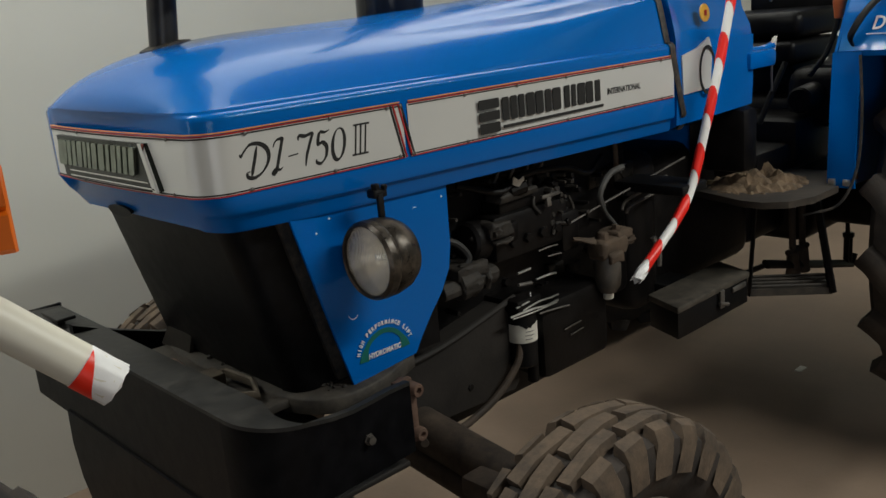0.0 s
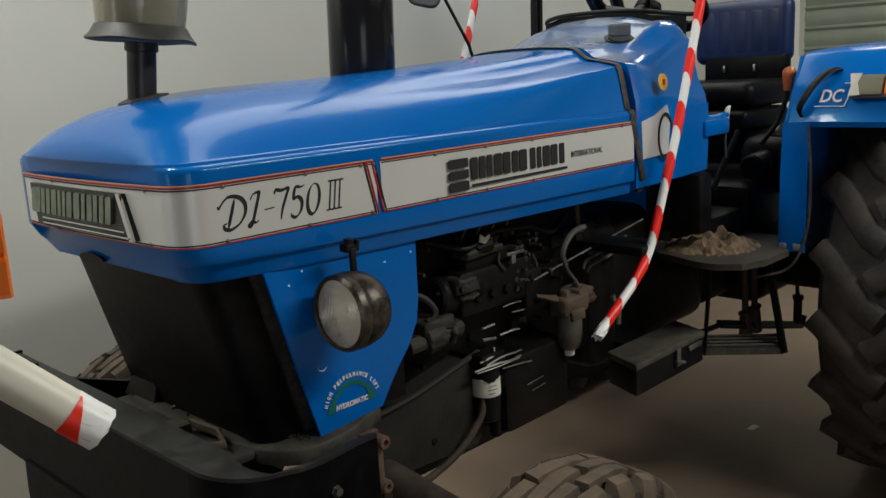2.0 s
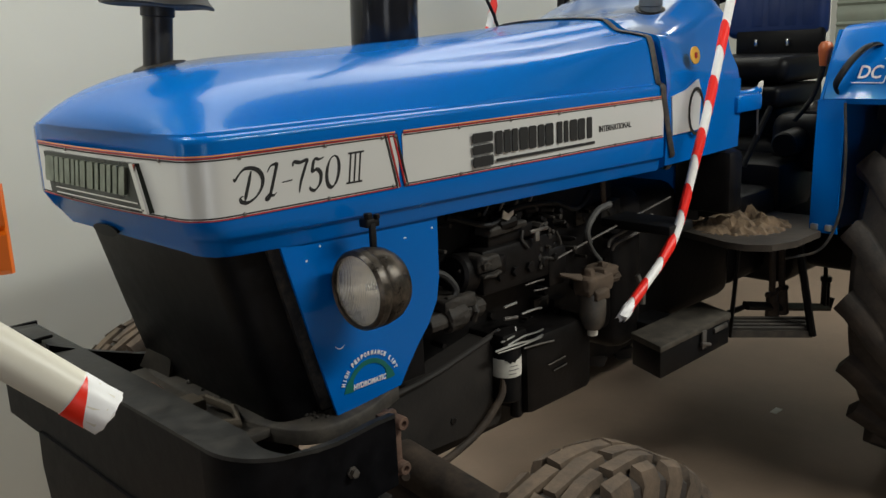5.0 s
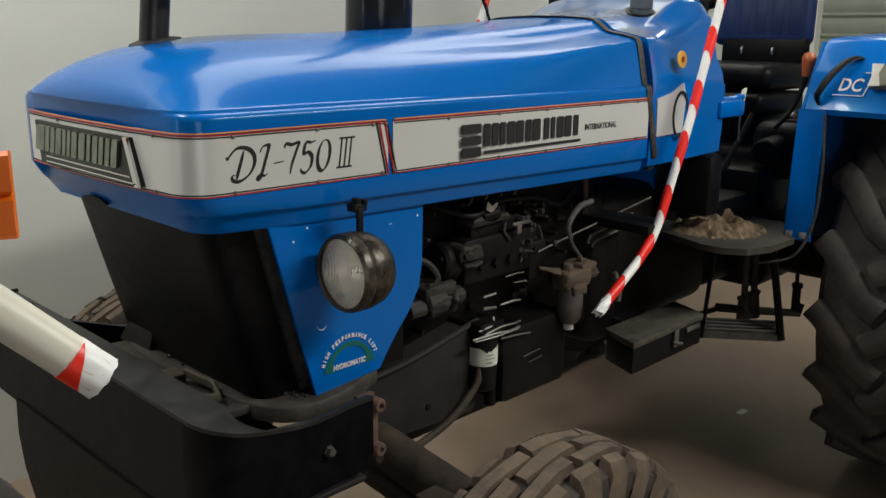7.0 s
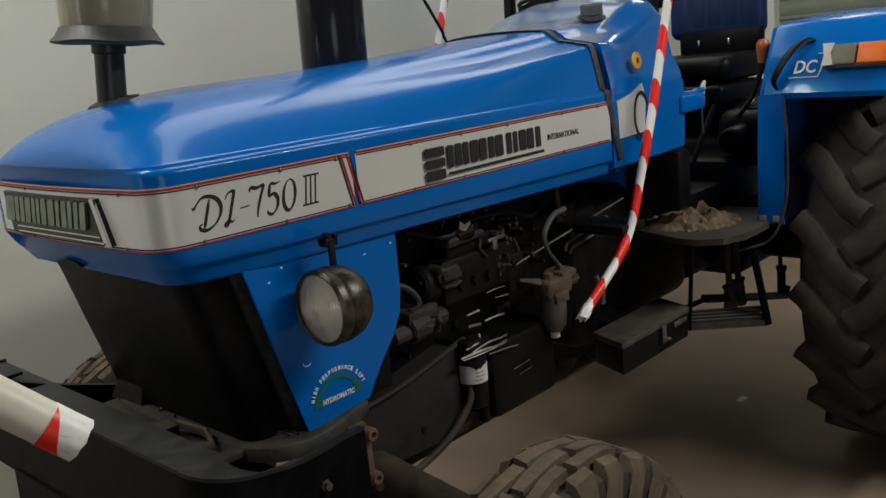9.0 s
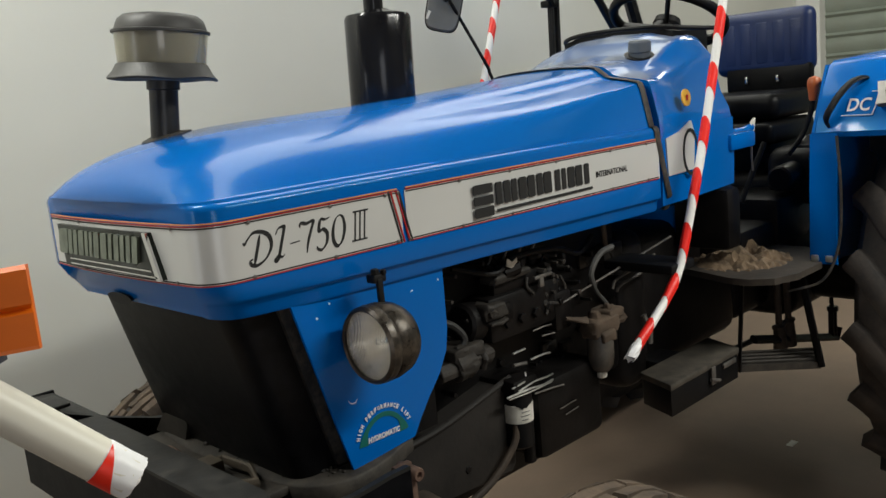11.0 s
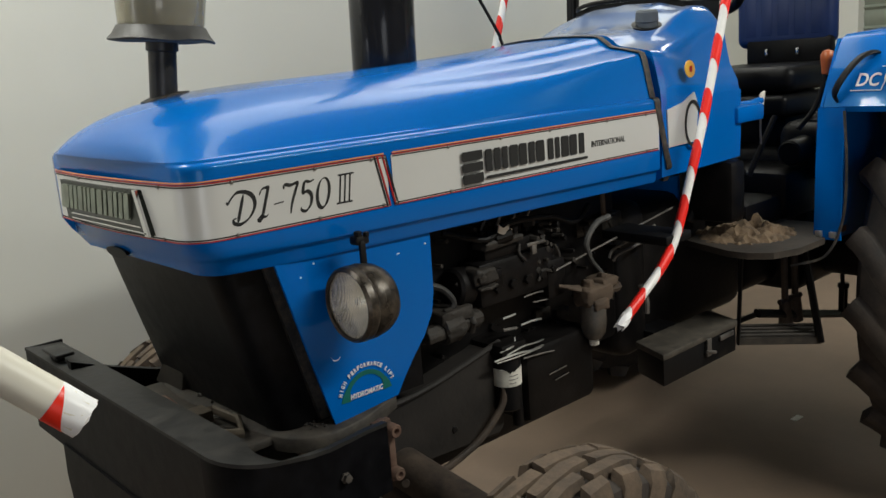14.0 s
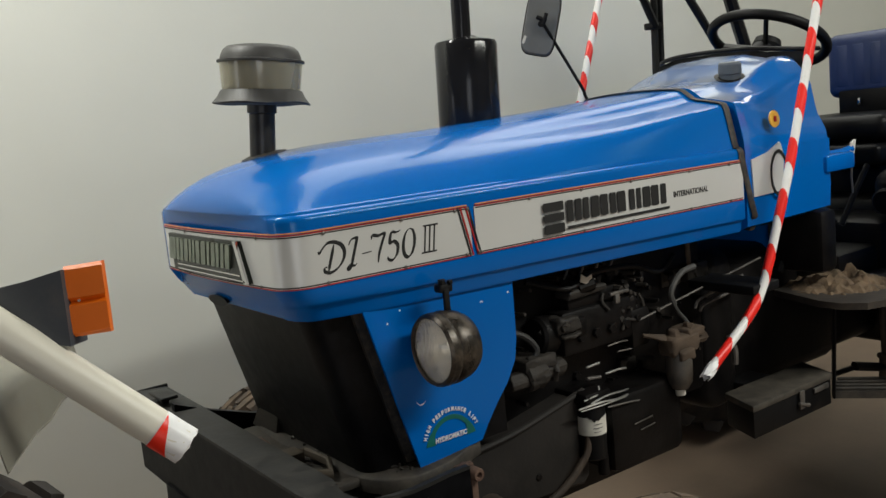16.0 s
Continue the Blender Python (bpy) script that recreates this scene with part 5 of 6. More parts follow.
part("lever_tip_wire", tube([(1.83, -0.3, 1.215), (1.825, -0.3, 1.15), (1.83, -0.3, 1.1)], 0.003, 6), STEEL_DULL, tractor)

# ---- seat, levers, platform ----
bm = block(2.56, 2.63, -0.175, 0.205, 1.365, 1.6, 0.034, 5)
seat = part("seat", block(2.2, 2.6, -0.205, 0.21, 1.22, 1.31, 0.035, 4), SEAT_BLACK, tractor, "worn black vinyl driver seat")
backrest = part("backrest", bm, SEAT_BLUE, seat, "dark blue vinyl backrest")
for k in range(5):
    part("pleat", block(2.5588, 2.58, -0.145 + 0.064 * k, -0.087 + 0.064 * k, 1.4, 1.565, 0.012, 3), SEAT_BLUE, backrest)
bm = block(2.17, 2.52, -0.2, 0.18, 1.14, 1.215, 0.02, 3)
block(2.25, 2.5, -0.16, 0.14, 1.02, 1.14, 0.02, bm=bm)
block(2.56, 2.6, -0.17, 0.16, 1.28, 1.4, 0.012, bm=bm)
part("suspension", bm, SEAT_BLACK, seat, "black seat suspension")
for y in (-0.05, 0.07):
    part("chrome_clip", block(2.545, 2.56, y - 0.006, y + 0.006, 1.335, 1.362, 0.003), CHROME, seat)
bm = block(1.95, 2.2, -0.32, 0.32, 0.84, 1.0, 0.03)
block(1.75, 2.15, -0.3, 0.0, 0.84, 0.93, 0.02, bm=bm)
rod((2.0, -0.3, 1.05), (2.3, -0.3, 1.07), 0.04, n=16, bm=bm)
block(2.1, 2.5, -0.4, -0.2, 0.95, 1.14, 0.05, 3, bm=bm)
part("transmission_cover", bm, DIRTY, tractor, "dark dusty transmission cover")
lever = part("gear_lever", tube([(1.96, -0.35, 1.13), (2.0, -0.38, 1.19), (2.015, -0.4, 1.26), (2.02, -0.405, 1.3)], 0.008, 8, smooth=4), BLACK, tractor)
part("lever_knob", turned([(0, 0), (0.012, 0.002), (0.015, 0.02), (0.02, 0.045), (0.021, 0.058), (0.015, 0.07), (0, 0.075)], aim((2.018, -0.404, 1.285), (2.024, -0.408, 1.36)), 18), KNOB, lever, "orange-brown plastic lever knob")
part("gaiter_plate", turned([(0, 0), (0.06, 0), (0.06, 0.008), (0.03, 0.02), (0.02, 0.035), (0, 0.035)], Matrix.Translation((2.03, -0.4, 1.15)), 18), BLACK, lever)
part("second_lever", tube([(1.85, -0.25, 1.0), (1.9, -0.27, 1.1), (1.95, -0.28, 1.17)], 0.009, 8), BLACK, tractor)
for s in (-1, 1):
    out = [(1.57, s * 0.2), (1.535, s * 0.3), (1.505, s * 0.38), (1.505, s * 0.44), (1.54, s * 0.495), (1.62, s * 0.525), (1.77, s * 0.525), (1.78, s * 0.49), (1.96, s * 0.5), (1.96, s * 0.2)]
    platform = part("footplate", prism(out, "z", 0.832, 0.85), PLATE_DIRT, tractor, "dusty black steel footplate")
    ea, eb = Vector((1.635, s * 0.335, 0.55)), Vector((1.775, s * 0.515, 0.55))
    back = Vector((0.115, s * -0.055, 0))
    for a, b in ((Vector((1.525, s * 0.41, 0.835)), ea), (Vector((1.79, s * 0.45, 0.835)), eb)):
        part("step_leg", tube([a, b + Vector((0, 0, -0.01))], 0.011 if b is ea else 0.019, 6, flat=0.5), BLACK, platform)
    bm = loft([[ea + Vector((0, 0, z)), eb + Vector((0, 0, z)), eb + back + Vector((0, 0, z)), ea + back + Vector((0, 0, z))] for z in (-0.016, 0.004)])
    part("step_tread", bm, DUSTY_RIM, platform, "dusty ribbed steel step")
    for k in range(4):
        o = back * (0.12 + 0.25 * k)
        part("tread_bar", tube([ea + o + Vector((0, 0, 0.008)), eb + o + Vector((0, 0, 0.008))], 0.006, 6), DUSTY_RIM, platform)
# dust and dry mud heaped on the near footplate
bm = bmesh.new()
random.seed(9)
grid = [[None] * 29 for _ in range(21)]
for i in range(21):
    for j in range(29):
        x, y = 1.5 + 0.4 * j / 28, -0.47 + 0.3 * i / 20
        u, v = (x - 1.725) / 0.16, (y + 0.31) / 0.145
        h = max(0, 1 - u * u - v * v)
        z = 0.846 + 0.06 * h**1.1 * (0.6 + 0.8 * noise.noise((x * 22, y * 22, 0))) + 0.014 * noise.noise((x * 60, y * 60, 3)) * (h > 0) + 0.008 * noise.noise((x * 150, y * 150, 7)) * (h > 0)
        grid[i][j] = bm.verts.new((x, y, z if h > 0 else 0.842))
for i in range(20):
    for j in range(28):
        bm.faces.new((grid[i][j], grid[i][j + 1], grid[i + 1][j + 1], grid[i + 1][j]))
for f in [f for f in bm.faces if all(v.co.z < 0.8435 for v in f.verts)]:
    bm.faces.remove(f)
part("dry_mud", bm, MUD, tractor, "pile of dry brown mud and straw on the footplate", 0)
bm = block(1.6, 1.68, -0.34, -0.16, 0.9, 1.08, 0.02)
part("clutch_housing", bm, DIRTY, tractor, "mud-caked dark housing")
part("linkage_bar", tube([(1.9, -0.25, 0.55), (2.06, -0.25, 0.508), (2.3, -0.25, 0.447), (2.545, -0.25, 0.385), (2.56, -0.25, 0.42)], 0.017, 8, flat=0.6), DIRTY, tractor, "black drawbar link under the gearbox")
bm = rod((2.5, -0.25, 0.6), (2.51, -0.25, 0.5), 0.008, n=8)
for dx in (-0.014, 0.014):
    block(2.516 + dx - 0.005, 2.516 + dx + 0.005, -0.26, -0.24, 0.395, 0.505, 0.003, bm=bm)
rod((2.516, -0.25, 0.49), (2.516, -0.25, 0.51), 0.02, n=10, bm=bm)
part("turnbuckle", bm, DIRTY, tractor, "black link with an open eye")
for x in (2.08, 2.15):
    bm = rod((x - 0.01, -0.25, 0.72), (x, -0.25, 0.55), 0.011, n=10)
    rod((x, -0.25, 0.55), (x + 0.008, -0.25, 0.46), 0.018, 0.024, n=12, bm=bm)
    rod((x - 0.035, -0.25, 0.55), (x + 0.035, -0.25, 0.545), 0.01, n=8, bm=bm)
    part("clevis", bm, AXLE_DIRT, tractor, "dusty hanging clevis")
part("brake_rod", tube([(1.55, -0.22, 0.53), (1.75, -0.23, 0.545), (1.95, -0.24, 0.54)], 0.009, 8), DIRTY, tractor)
# toolbox
BOX = Matrix(((1, 0.4, 0, 1.216), (0, 1, 0, -0.366), (0, 0, 1, 0.0), (0, 0, 0, 1)))
box_ = part("toolbox", block(0.004, 0.36, 0.004, 0.12, 0.54, 0.62, 0.004, m=BOX), BLACK, tractor, "black dented steel toolbox")
part("lid", block(0.0, 0.364, 0.0, 0.124, 0.612, 0.63, 0.004, m=BOX), LID_DUST, box_, "dusty steel lid")
part("label_plate", block(0.27, 0.34, -0.004, 0.004, 0.594, 0.608, 0.002, m=BOX), STEEL_DULL, box_)
bm = block(0.2, 0.222, -0.006, 0.004, 0.568, 0.618, 0.002, m=BOX)
rod(BOX @ Vector((0.195, -0.006, 0.586)), BOX @ Vector((0.24, -0.006, 0.572)), 0.005, n=8, bm=bm)
part("clasp", bm, STEEL_DULL, box_, "scuffed metal clasp")
part("toolbox_bracket", block(1.38, 1.5, -0.25, -0.12, 0.58, 0.62, 0.004), BLACK, box_)

# ---- fenders ----
for s in (-1, 1):
    def ya(a):
        return s * a
    front = []
    for x, z in ((1.8, 1.208), (1.84, 1.3), (1.9, 1.385), (1.935, 1.4), (2.3, 1.415), (2.75, 1.4), (2.9, 1.36), (3.0, 1.28)):
        front.append([(x, ya(0.5), z), (x, ya(0.56), z + 0.003), (x, ya(0.94), z + 0.001), (x, ya(0.955), z - 0.008), (x + 0.008, ya(0.94), z - 0.014), (x + 0.008, ya(0.5), z - 0.012)])
    fender = part("fender", loft(front), BLUE, tractor, "blue sheet-metal rear fender", 50)
    inner = [(1.8, 1.21), (1.9, 1.39), (2.3, 1.405), (2.75, 1.39), (3.0, 1.27), (2.95, 0.95), (2.5, 0.8), (1.9, 0.82), (1.79, 0.84)]
    part("inner_panel", prism(inner, "y", min(ya(0.49), ya(0.498)), max(ya(0.49), ya(0.498))), BLUE, fender, "", 0)
    part("front_flange", loft([[(x, ya(0.485), z), (x, ya(0.56), z), (x + 0.006, ya(0.56), z), (x + 0.006, ya(0.485), z)] for x, z in ((1.8, 1.207), (1.79, 1.05), (1.785, 0.86), (1.79, 0.84))]), BLUE, fender)
    part("edge_wire", tube([(1.79, ya(0.562), 1.2), (1.782, ya(0.575), 1.05), (1.78, ya(0.568), 0.9), (1.76, ya(0.53), 0.8), (1.72, ya(0.45), 0.77)], 0.004, 6, smooth=5), RUBBER_TRIM, fender)
    for dy in (0.5, 0.54):
        part("flange_clip", block(1.778, 1.8, ya(dy) - 0.01, ya(dy) + 0.01, 0.848, 0.866, 0.003), STEEL, fender)
    handle = tube([(1.815, ya(0.53), 1.225), (1.79, ya(0.535), 1.25), (1.8, ya(0.56), 1.3), (1.83, ya(0.585), 1.338), (1.86, ya(0.605), 1.35), (1.885, ya(0.612), 1.345)], 0.013, 10, smooth=5, flat=0.4)
    part("grab_handle", handle, BLACK, fender, "black grab handle")
    rot = Matrix.Translation((1.832, ya(0.75), 1.298)) @ pose(0, 0, 0, 0, 23, 0)
    light = part("side_lamp", block(-0.018, 0.0, -0.09, 0.09, -0.033, 0.033, 0.006, m=rot), LAMP_GREY, fender, "fender lamp with grey and amber lenses")
    part("amber_lens", block(-0.03, -0.012, -0.075, 0.0, -0.029, 0.029, 0.006, m=rot) if s < 0 else block(-0.03, -0.012, 0.0, 0.075, -0.029, 0.029, 0.006, m=rot), ORANGE, light, "amber plastic lens")
    part("clear_lens", block(-0.028, -0.012, 0.004, 0.085, -0.029, 0.029, 0.006, m=rot) if s < 0 else block(-0.028, -0.012, -0.085, -0.004, -0.029, 0.029, 0.006, m=rot), LENS_GREY, light, "dull grey plastic lens")
    part("tape_scrap", prism([(0.058, -0.03), (0.088, -0.032), (0.084, -0.005), (0.09, 0.03), (0.06, 0.031), (0.068, 0.005)], "x", -0.0305, -0.0285), PAPER, light, "torn white tape")
    [o for o in light.children if o.name.startswith("tape_scrap")][0].matrix_local = rot if s < 0 else rot @ Matrix.Diagonal((1, -1, 1, 1))
near_fender = [o for o in tractor.children if o.name.startswith("fender")][0]
rot = Matrix(((0, 0.42, -0.9, 1.8185), (-1, 0, 0, -0.578), (0, 0.9, 0.42, 1.262), (0, 0, 0, 1)))
put_text("DC", rot, 0.05, DECAL_WHITE, near_fender, 0.15, 0.062, 0.038, 0.0008)
for a, b in (((-0.012, -0.012), (0.068, -0.012)), ((0.068, -0.012), (0.085, 0.055)), ((0.085, 0.055), (0.06, 0.055))):
    part("decal_line", tube([rot @ Vector((*a, 0.0006)), rot @ Vector((*b, 0.0006))], 0.0016, 6), DECAL_WHITE, near_fender)

# ---- striped rods, mirror, muffler, precleaner ----
for s in (-1, 1):
    pts = smooth_path([(1.0, s * 0.4, 0.776), (1.045, s * 0.4, 0.803), (1.1, s * 0.4, 0.836), (1.165, s * 0.4, 0.876), (1.205, s * 0.4, 0.91), (1.245, s * 0.4, 0.967), (1.3, s * 0.4, 1.085), (1.367, s * 0.4, 1.233), (1.5, s * 0.4, 1.587), (1.63, s * 0.4, 1.94), (1.76, s * 0.4, 2.3)], 10)
    striped = part("striped_rod", tube(pts, 0.0113, 12), WHITE, tractor, "white steel rod wrapped in red spiral tape")
    dist, last, k0 = 0.0, pts[0], 0
    lengths = [0.0]
    for p in pts[1:]:
        dist += (p - last).length
        lengths.append(dist)
        last = p
    total = lengths[-1]

    def along(d):
        i = max(j for j in range(len(pts)) if lengths[j] <= d + 1e-9)
        i = min(i, len(pts) - 2)
        t = (d - lengths[i]) / max(1e-9, lengths[i + 1] - lengths[i])
        return pts[i].lerp(pts[i + 1], t), (pts[i + 1] - pts[i]).normalized()
    d0 = 0.03
    random.seed(3)
    while d0 < total - 0.1:
        # one slanted band of tape round the rod
        ln = (0.068 if s < 0 else 0.05) + random.uniform(-0.006, 0.006)
        secs = []
        for j in range(13):
            a = 2 * math.pi * j / 12
            ring = []
            for dd, rr in ((0, 0.0112), (0, 0.0123), (ln, 0.0123), (ln, 0.0112)):
                c, t = along(d0 + dd + 0.02 * math.cos(a) + random.uniform(-0.001, 0.001))
                u = Vector((0, 1, 0))
                v = t.cross(u).normalized()
                ring.append(c + rr * (math.cos(a) * v + math.sin(a) * u))
            secs.append(ring)
        part("red_tape", loft(secs, caps=False), RED, striped, "red reflective tape")
        d0 += 0.14 if s < 0 else 0.104
    # frayed tape round the lower end
    secs = []
    for j, (dd, rr) in enumerate(((0.034, 0.0114), (0.03, 0.0128), (0.018, 0.013), (0.004, 0.0128), (-0.006, 0.0112))):
        c, t = along(max(0.0, dd))
        u = Vector((0, 1, 0))
        v = t.cross(u).normalized()
        secs.append([c + t * min(0.0, dd + random.uniform(-0.012, 0.002) * (j > 2)) + (rr + random.uniform(-0.0012, 0.0016)) * (math.cos(2 * math.pi * k / 14) * v + math.sin(2 * math.pi * k / 14) * u) for k in range(14)])
    part("frayed_tape", loft(secs, caps=False), TAPE_WHITE, striped, "frayed soiled white tape end", 0)
    part("rod_clamp", block(1.19, 1.3, min(s * 0.2, s * 0.402), max(s * 0.2, s * 0.402), 0.925, 0.95, 0.006), BLACK, tractor)

m = Matrix.Translation((1.275, 0.37, 1.69)) @ pose(0, 0, 0, 6, 15, -44)
arm = part("mirror_arm", tube([(1.43, 0.34, 1.4), (1.434, 0.352, 1.44), (1.424, 0.355, 1.465), (1.41, 0.353, 1.49), m @ Vector((0.004, -0.034, 0.006))], 0.005, 8, smooth=5), BLACK, tractor, "thin black mirror arm")
out = [(0.05 * math.copysign(abs(math.cos(a)) ** 0.42, math.cos(a)), 0.096 * math.copysign(abs(math.sin(a)) ** 0.42, math.sin(a))) for a in [2 * math.pi * k / 40 for k in range(40)]]
bm = loft([[m @ Vector((u * k, w, v * k)) for u, v in out] for w, k in ((-0.013, 0.88), (-0.0125, 0.94), (-0.009, 0.97), (0.0, 0.985), (0.002, 1.0), (0.01, 1.0))])
mirror = part("rear_view_mirror", bm, MIRROR_BACK, arm, "grey plastic mirror back")
part("mirror_edge", tube([m @ Vector((u * 1.0, 0.006, v * 1.0)) for u, v in out + out[:1]], 0.004, 6), BLACK, mirror, "black rubber edge")
bm = rod(m @ Vector((-0.016, -0.03, 0.018)), m @ Vector((0.016, -0.03, 0.01)), 0.007, n=10)
rod(m @ Vector((0.002, -0.036, 0.0)), m @ Vector((0.002, -0.01, 0.0)), 0.01, n=12, bm=bm)
rod(m @ Vector((0.008, -0.032, 0.0)), m @ Vector((0.012, -0.032, 0.034)), 0.006, n=8, bm=bm)
part("mirror_joint", bm, BLACK, mirror, "black clamp on the mirror back")
part("maker_tag", block(-0.034, -0.026, -0.0142, -0.0125, -0.075, -0.05, 0.0005, m=m @ pose(0, 0, 0, 0, 12, 0)), PAPER, mirror, "small pale tag")

mx, my = 0.74, 0.08
PIPE = Matrix.Translation((mx, my, 1.424)) @ pose(0, 0, 0, 0.5, 2)
muffler = part("muffler", turned([(0, -0.025), (0.076, -0.025), (0.078, -0.02), (0.078, 0.178), (0.074, 0.186), (0.03, 0.196), (0.024, 0.2), (0, 0.2)], PIPE, 48), GLOSS_BLACK, tractor, "glossy black upright exhaust muffler")
part("exhaust_pipe", turned([(0.023, 0.0), (0.0235, 0.3), (0.02, 0.3)], PIPE @ Matrix.Translation((-0.01, 0, 0.196)), 24), GLOSS_BLACK, muffler)
bx, by = 0.165, 0.06
LEAN = Matrix.Translation((bx - 0.003, by, 1.385)) @ pose(0, 0, 0, 3, 5)
HEAD = LEAN @ Matrix.Translation((0, 0, 0.0287)) @ Matrix.Diagonal((0.945, 0.945, 0.87, 1))
stem = part("intake_stem", turned([(0, -0.05), (0.027, -0.05), (0.027, 0.088), (0.031, 0.09), (0.031, 0.106), (0, 0.106)], LEAN, 28), STEM_GREY, tractor, "black intake stem through the bonnet")
part("stem_gasket", loft([[(bx + dx * k, by + 0.038 * math.sin(a), skin_z(bx + dx * k, by) + dz) for a, dx in [(2 * math.pi * j / 20, 0.05 * math.cos(2 * math.pi * j / 20)) for j in range(20)]] for k, dz in ((1.0, -0.002), (1.0, 0.0025), (0.5, 0.006))]), RUBBER_TRIM, stem, "black rubber gasket")
bm = turned([(0.034, 0.1), (0.06, 0.104), (0.1, 0.093), (0.106, 0.09), (0.108, 0.094), (0.098, 0.106), (0.089, 0.124), (0.03, 0.124)], HEAD, 40)
for v in bm.verts:
    ring = math.hypot(v.co.x - bx, v.co.y - by)
    if ring > 0.084:
        v.co.z += 0.0015 * (ring - 0.084) / 0.018 * math.sin(5 * math.atan2(v.co.y - by, v.co.x - bx) + 1.2)
part("rain_skirt", bm, SKIRT_GREY, stem, "dusty dark plastic skirt")
bowl = part("precleaner_bowl", turned([(0.085, 0.124), (0.0865, 0.128), (0.0915, 0.192), (0.0915, 0.194), (0.087, 0.194), (0.082, 0.128)], HEAD, 48), BOWL_CLEAR, stem, "cloudy yellowed clear plastic bowl")
part("bowl_core", turned([(0, 0.13), (0.045, 0.13), (0.06, 0.16), (0.06, 0.2), (0, 0.2)], HEAD, 24), BOWL_CORE, bowl)
part("precleaner_cap", turned([(0.092, 0.188), (0.096, 0.189), (0.096, 0.194), (0.09, 0.196), (0.088, 0.205), (0.083, 0.218), (0.073, 0.227), (0.05, 0.231), (0, 0.232)], HEAD, 44), SKIRT_GREY, stem, "dusty dark grey plastic cap")

# ---- canopy frame behind the seat ----
bm = bmesh.new()
for x in (2.052, 2.088):
    tube([(x - 0.02, 0.6, 0.85), (x + 0.03, 0.59, 2.4)], 0.012, 8, bm)
frame_post = part("frame_post", bm, BLACK, tractor, "black twin-tube frame post")
part("frame_clamp", block(2.03, 2.09, 0.58, 0.62, 1.69, 1.715, 0.004), BLACK, frame_post)
for a, b in (((2.06, 0.59, 1.705), (1.8, 0.55, 2.06)), ((2.31, 0.45, 1.53), (1.9, 0.45, 2.0)), ((2.46, 0.45, 1.49), (2.25, 0.45, 1.97))):
    part("frame_brace", tube([a, b], 0.042 if a[0] > 2.4 else 0.026, 8, flat=0.6), BLACK, frame_post)
part("post_foot", block(2.0, 2.14, 0.45, 0.62, 0.835, 0.86, 0.004), BLACK, frame_post)

# ---- neighbouring machine: white rail, amber lamp, fender and wheel ----
other = thing("parked_trailer", "parked farm trailer with white rail, amber lamp and dusty tyre", "trailer")
tip, mid = Vector((-0.345, -0.768, 1.1)), Vector((-0.495, -0.7, 1.252))
d = (mid - tip).normalized()
rail = part("white_rail", tube([tip + d * t for t in (0.004, 0.2, 0.5, 0.9)], 0.0205, 20), RAIL_WHITE, other, "cream-white painted steel pipe")
up = Vector((0, 0, 1))
side = d.cross(up).normalized()
nrm = side.cross(d).normalized()
if nrm.z < 0:
    nrm = -nrm
view = Vector((-0.26, -0.9, 0.3)).normalized()
e1 = (view - d * view.dot(d)).normalized()
e2 = d.cross(e1)
random.seed(12)
secs = []
for k, (t, r) in enumerate(((0.035, 0.0202), (0.034, 0.0209), (0.02, 0.021), (0.006, 0.0209), (-0.002, 0.0207), (-0.003, 0.018), (0.004, 0.017))):
    secs.append([tip + d * (t + (random.uniform(-0.0015, 0.001) if k in (4, 5) else 0)) + (e1 * math.cos(a) + e2 * math.sin(a)) * (r + (random.uniform(-0.0006, 0.0006) if k in (2, 3, 4) else 0)) for a in [2 * math.pi * j / 24 for j in range(24)]])
part("white_tape", loft(secs), TAPE_WHITE, rail, "crumpled white reflective tape on the pipe end")
rows, bm = [], bmesh.new()
for k in range(15):
    t = k / 14
    ang = -1.35 + 2.25 * t
    rows.append([bm.verts.new(tip + d * dd + (e1 * math.cos(ang) + e2 * math.sin(ang)) * 0.0218) for dd in (0.0335 - 0.024 * (1 - t), 0.034)])
for a, b in zip(rows, rows[1:]):
    bm.faces.new((a[0], a[1], b[1], b[0]))
part("red_triangle", bm, RED_GLOW_TAPE, rail, "red reflective tape triangle")
# amber lamp on a dark bracket
vr, vu = Vector((0.818, -0.573, 0.06)).normalized(), Vector((0.03, 0.08, 1.0)).normalized()
vf = vr.cross(vu)
base = Vector((-0.402, -0.722, 1.27))


def lamp_pt(u, v, w):
    return base + vr * u + vu * v - vf * -w


amber = loft([[lamp_pt(u + du, v, -w - 0.004) for v, w, du in ((-0.038, -0.006, 0), (-0.038, -0.014, 0), (-0.034, -0.0185, e), (-0.02, -0.0195, e), (-0.005, -0.0185, e), (-0.001, -0.0125, -e), (0.003, -0.0185, e), (0.02, -0.0195, e), (0.033, -0.0185, e), (0.037, -0.014, 0), (0.037, -0.006, 0))] for u, e in ((-0.024, 0), (-0.018, 0), (0.008, 0), (0.013, 0.0015), (0.016, 0.0015))])
lampbox = part("lamp_bracket", loft([[lamp_pt(u, v, w) for v, w in ((lo, 0.024), (lo, -0.02), (hi, -0.02), (hi, 0.024))] for u, lo, hi in ((-0.13, -0.02, 0.022), (-0.06, -0.036, 0.028), (-0.022, -0.046, 0.034))]), DARK_GREY, other, "dark grey plastic lamp housing")
am = part("amber_lamp", amber, ORANGE, lampbox, "amber plastic indicator lens with two lobes")
part("lens_screw", rod(lamp_pt(-0.013, -0.001, 0.003), lamp_pt(-0.013, -0.001, 0.0105), 0.0018, n=8), PAPER, am, "small pale screw")
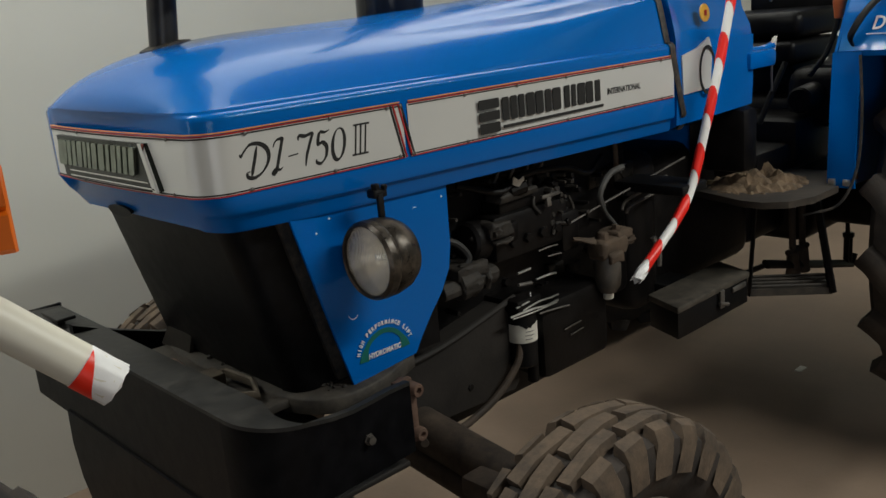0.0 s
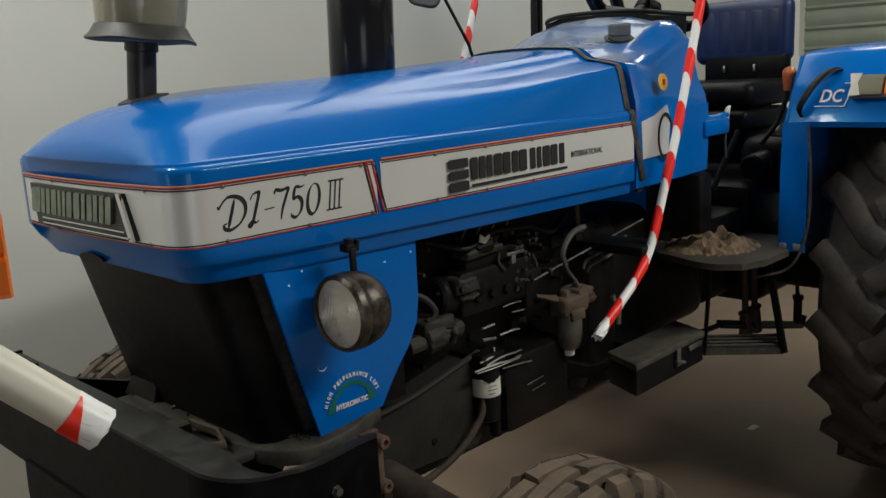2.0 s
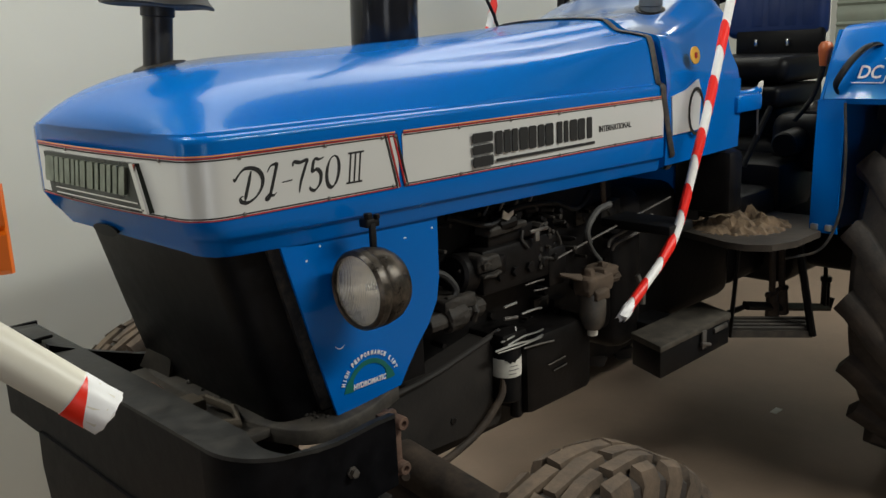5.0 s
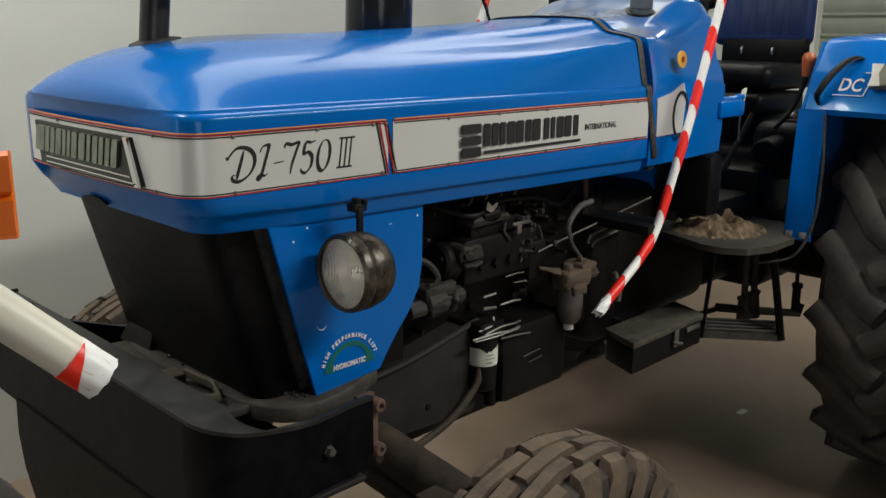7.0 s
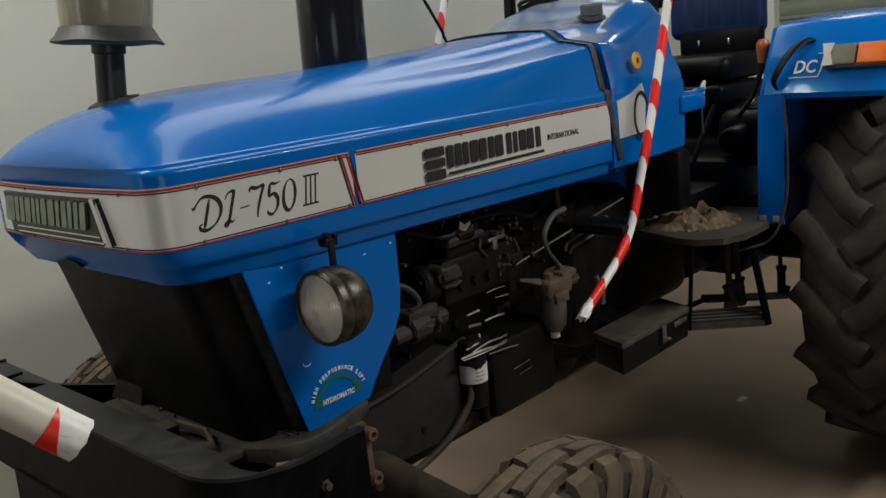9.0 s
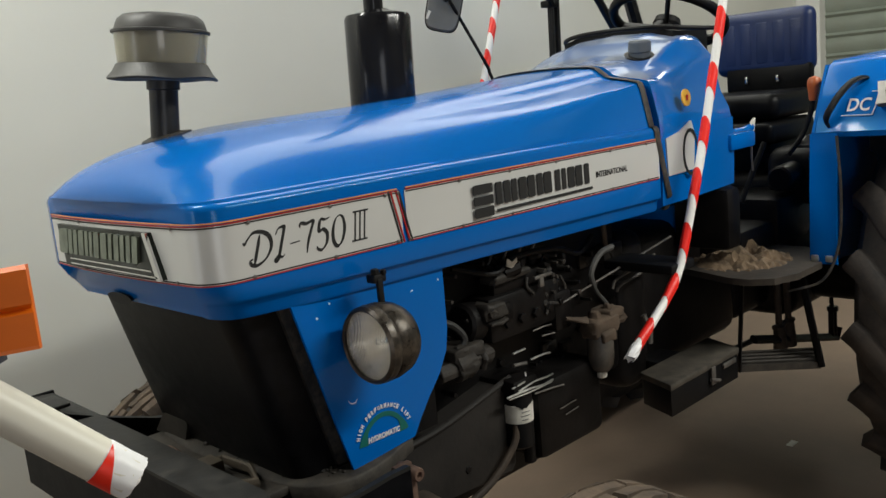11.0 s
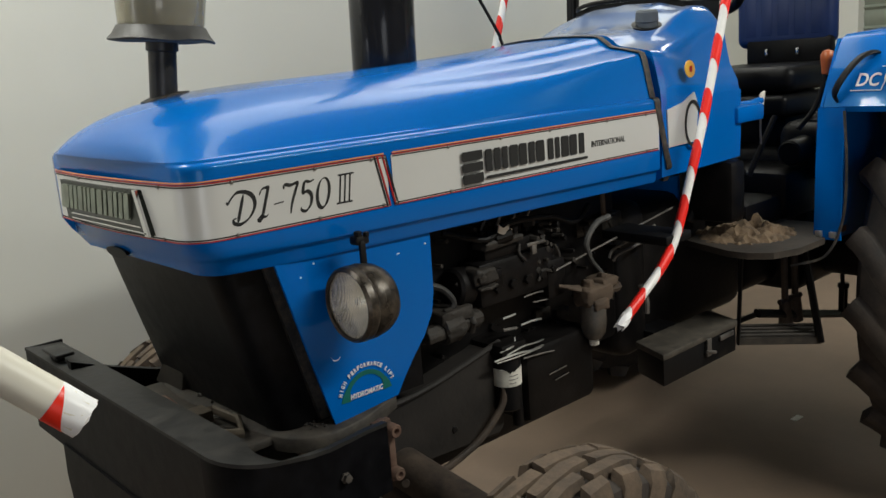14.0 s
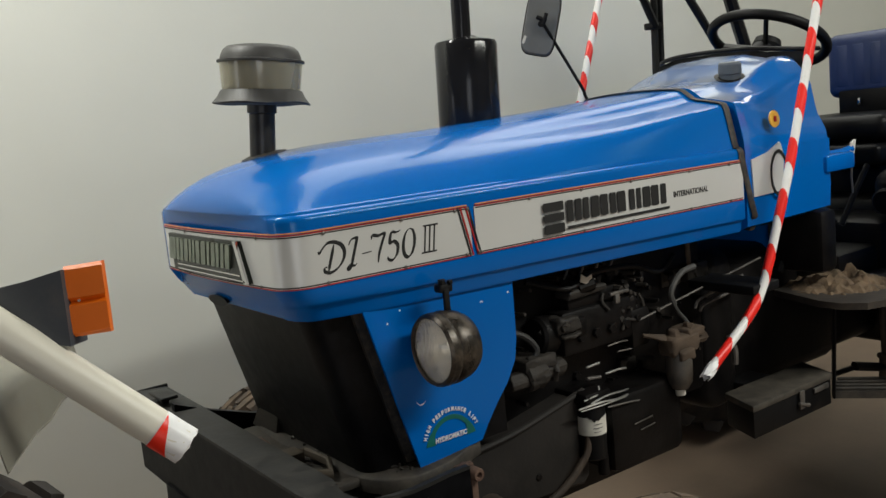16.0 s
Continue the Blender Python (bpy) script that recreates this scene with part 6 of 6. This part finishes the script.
# dusty sheet and wheel below the rail
WX, WZ = -0.94, 0.645
ALONG, ACROSS = Vector((-0.906, 0.423, 0)), Vector((0.423, 0.906, 0))
profile = [(-0.002, 1.108), (0.0, 1.108), (0.004, 1.13), (0.009, 1.16), (0.013, 1.172), (0.02, 1.18), (0.05, 1.194), (0.1, 1.21), (0.16, 1.222), (0.24, 1.229), (0.32, 1.231)]
profile += [(a + 0.001, z - 0.003) for a, z in profile[:0:-1]]
sheet = []
for w in (-0.055, -0.05, 0.0, 0.06, 0.12, 0.18, 0.25, 0.32):
    bow = 0.003 * math.sin(40 * w)
    sheet.append([Vector((-0.486, -0.66, z + bow)) + ALONG * a + ACROSS * w for a, z in profile])
part("mudguard", loft(sheet), SHEET_GREY, other, "dull grey-beige sheet mudguard", 35)
hub = part("trailer_wheel", wheel_disc(0.3, 0.2, 0.07, 0.02), RIM_PAINT, other)
hub.matrix_local = pose(WX, -0.73, WZ, 0, 0, 180)
part("tyre", tyre_carcass(0.627, 0.17, 0.3, 0.12), RUBBER_DARK, hub, "dusty black trailer tyre")
bm = bmesh.new()
for k in range(24):
    for s in (-1, 1):
        a = 2 * math.pi * (k + (0.5 if s > 0 else 0)) / 24
        add_loft(bm, lug([(a + 0.02, s * 0.01), (a + 0.05, s * 0.045), (a + 0.08, s * 0.078)], 0.034, 0.009, 0.01, 0.624, 0.8))
part("tread", bm, RUBBER_DARK, hub, smooth=30)
bm = tube([tip + d * 0.9, Vector((-1.2, -0.42, 1.3)), Vector((-1.25, -0.4, 0.5))], 0.02, 10, smooth=4)
tube([Vector((-1.25, -0.42, 0.52)), Vector((WX, -0.6, WZ))], 0.03, 10, bm)
tube([lamp_pt(-0.12, 0, 0), Vector((-0.75, -0.5, 1.3)), Vector((-1.1, -0.42, 1.32))], 0.012, 8, bm)
tube([Vector((-1.25, -0.42, 0.52)), Vector((-1.25, -0.42, 0.0))], 0.03, 10, bm)
tube([Vector((-1.1, -0.4, 1.345)), Vector((-1.24, -0.4, 1.3))], 0.012, 8, bm)
part("trailer_frame", bm, BLACK, other)

# small things on the floor
chip = part("paper_scrap", block(1.98, 2.03, -0.64, -0.615, 0.0, 0.004, 0.001), PAPER)
tagged(chip, "small torn scrap of white paper lying on concrete", "paper scrap")
chip.location = (0.37, 0.478, 0)
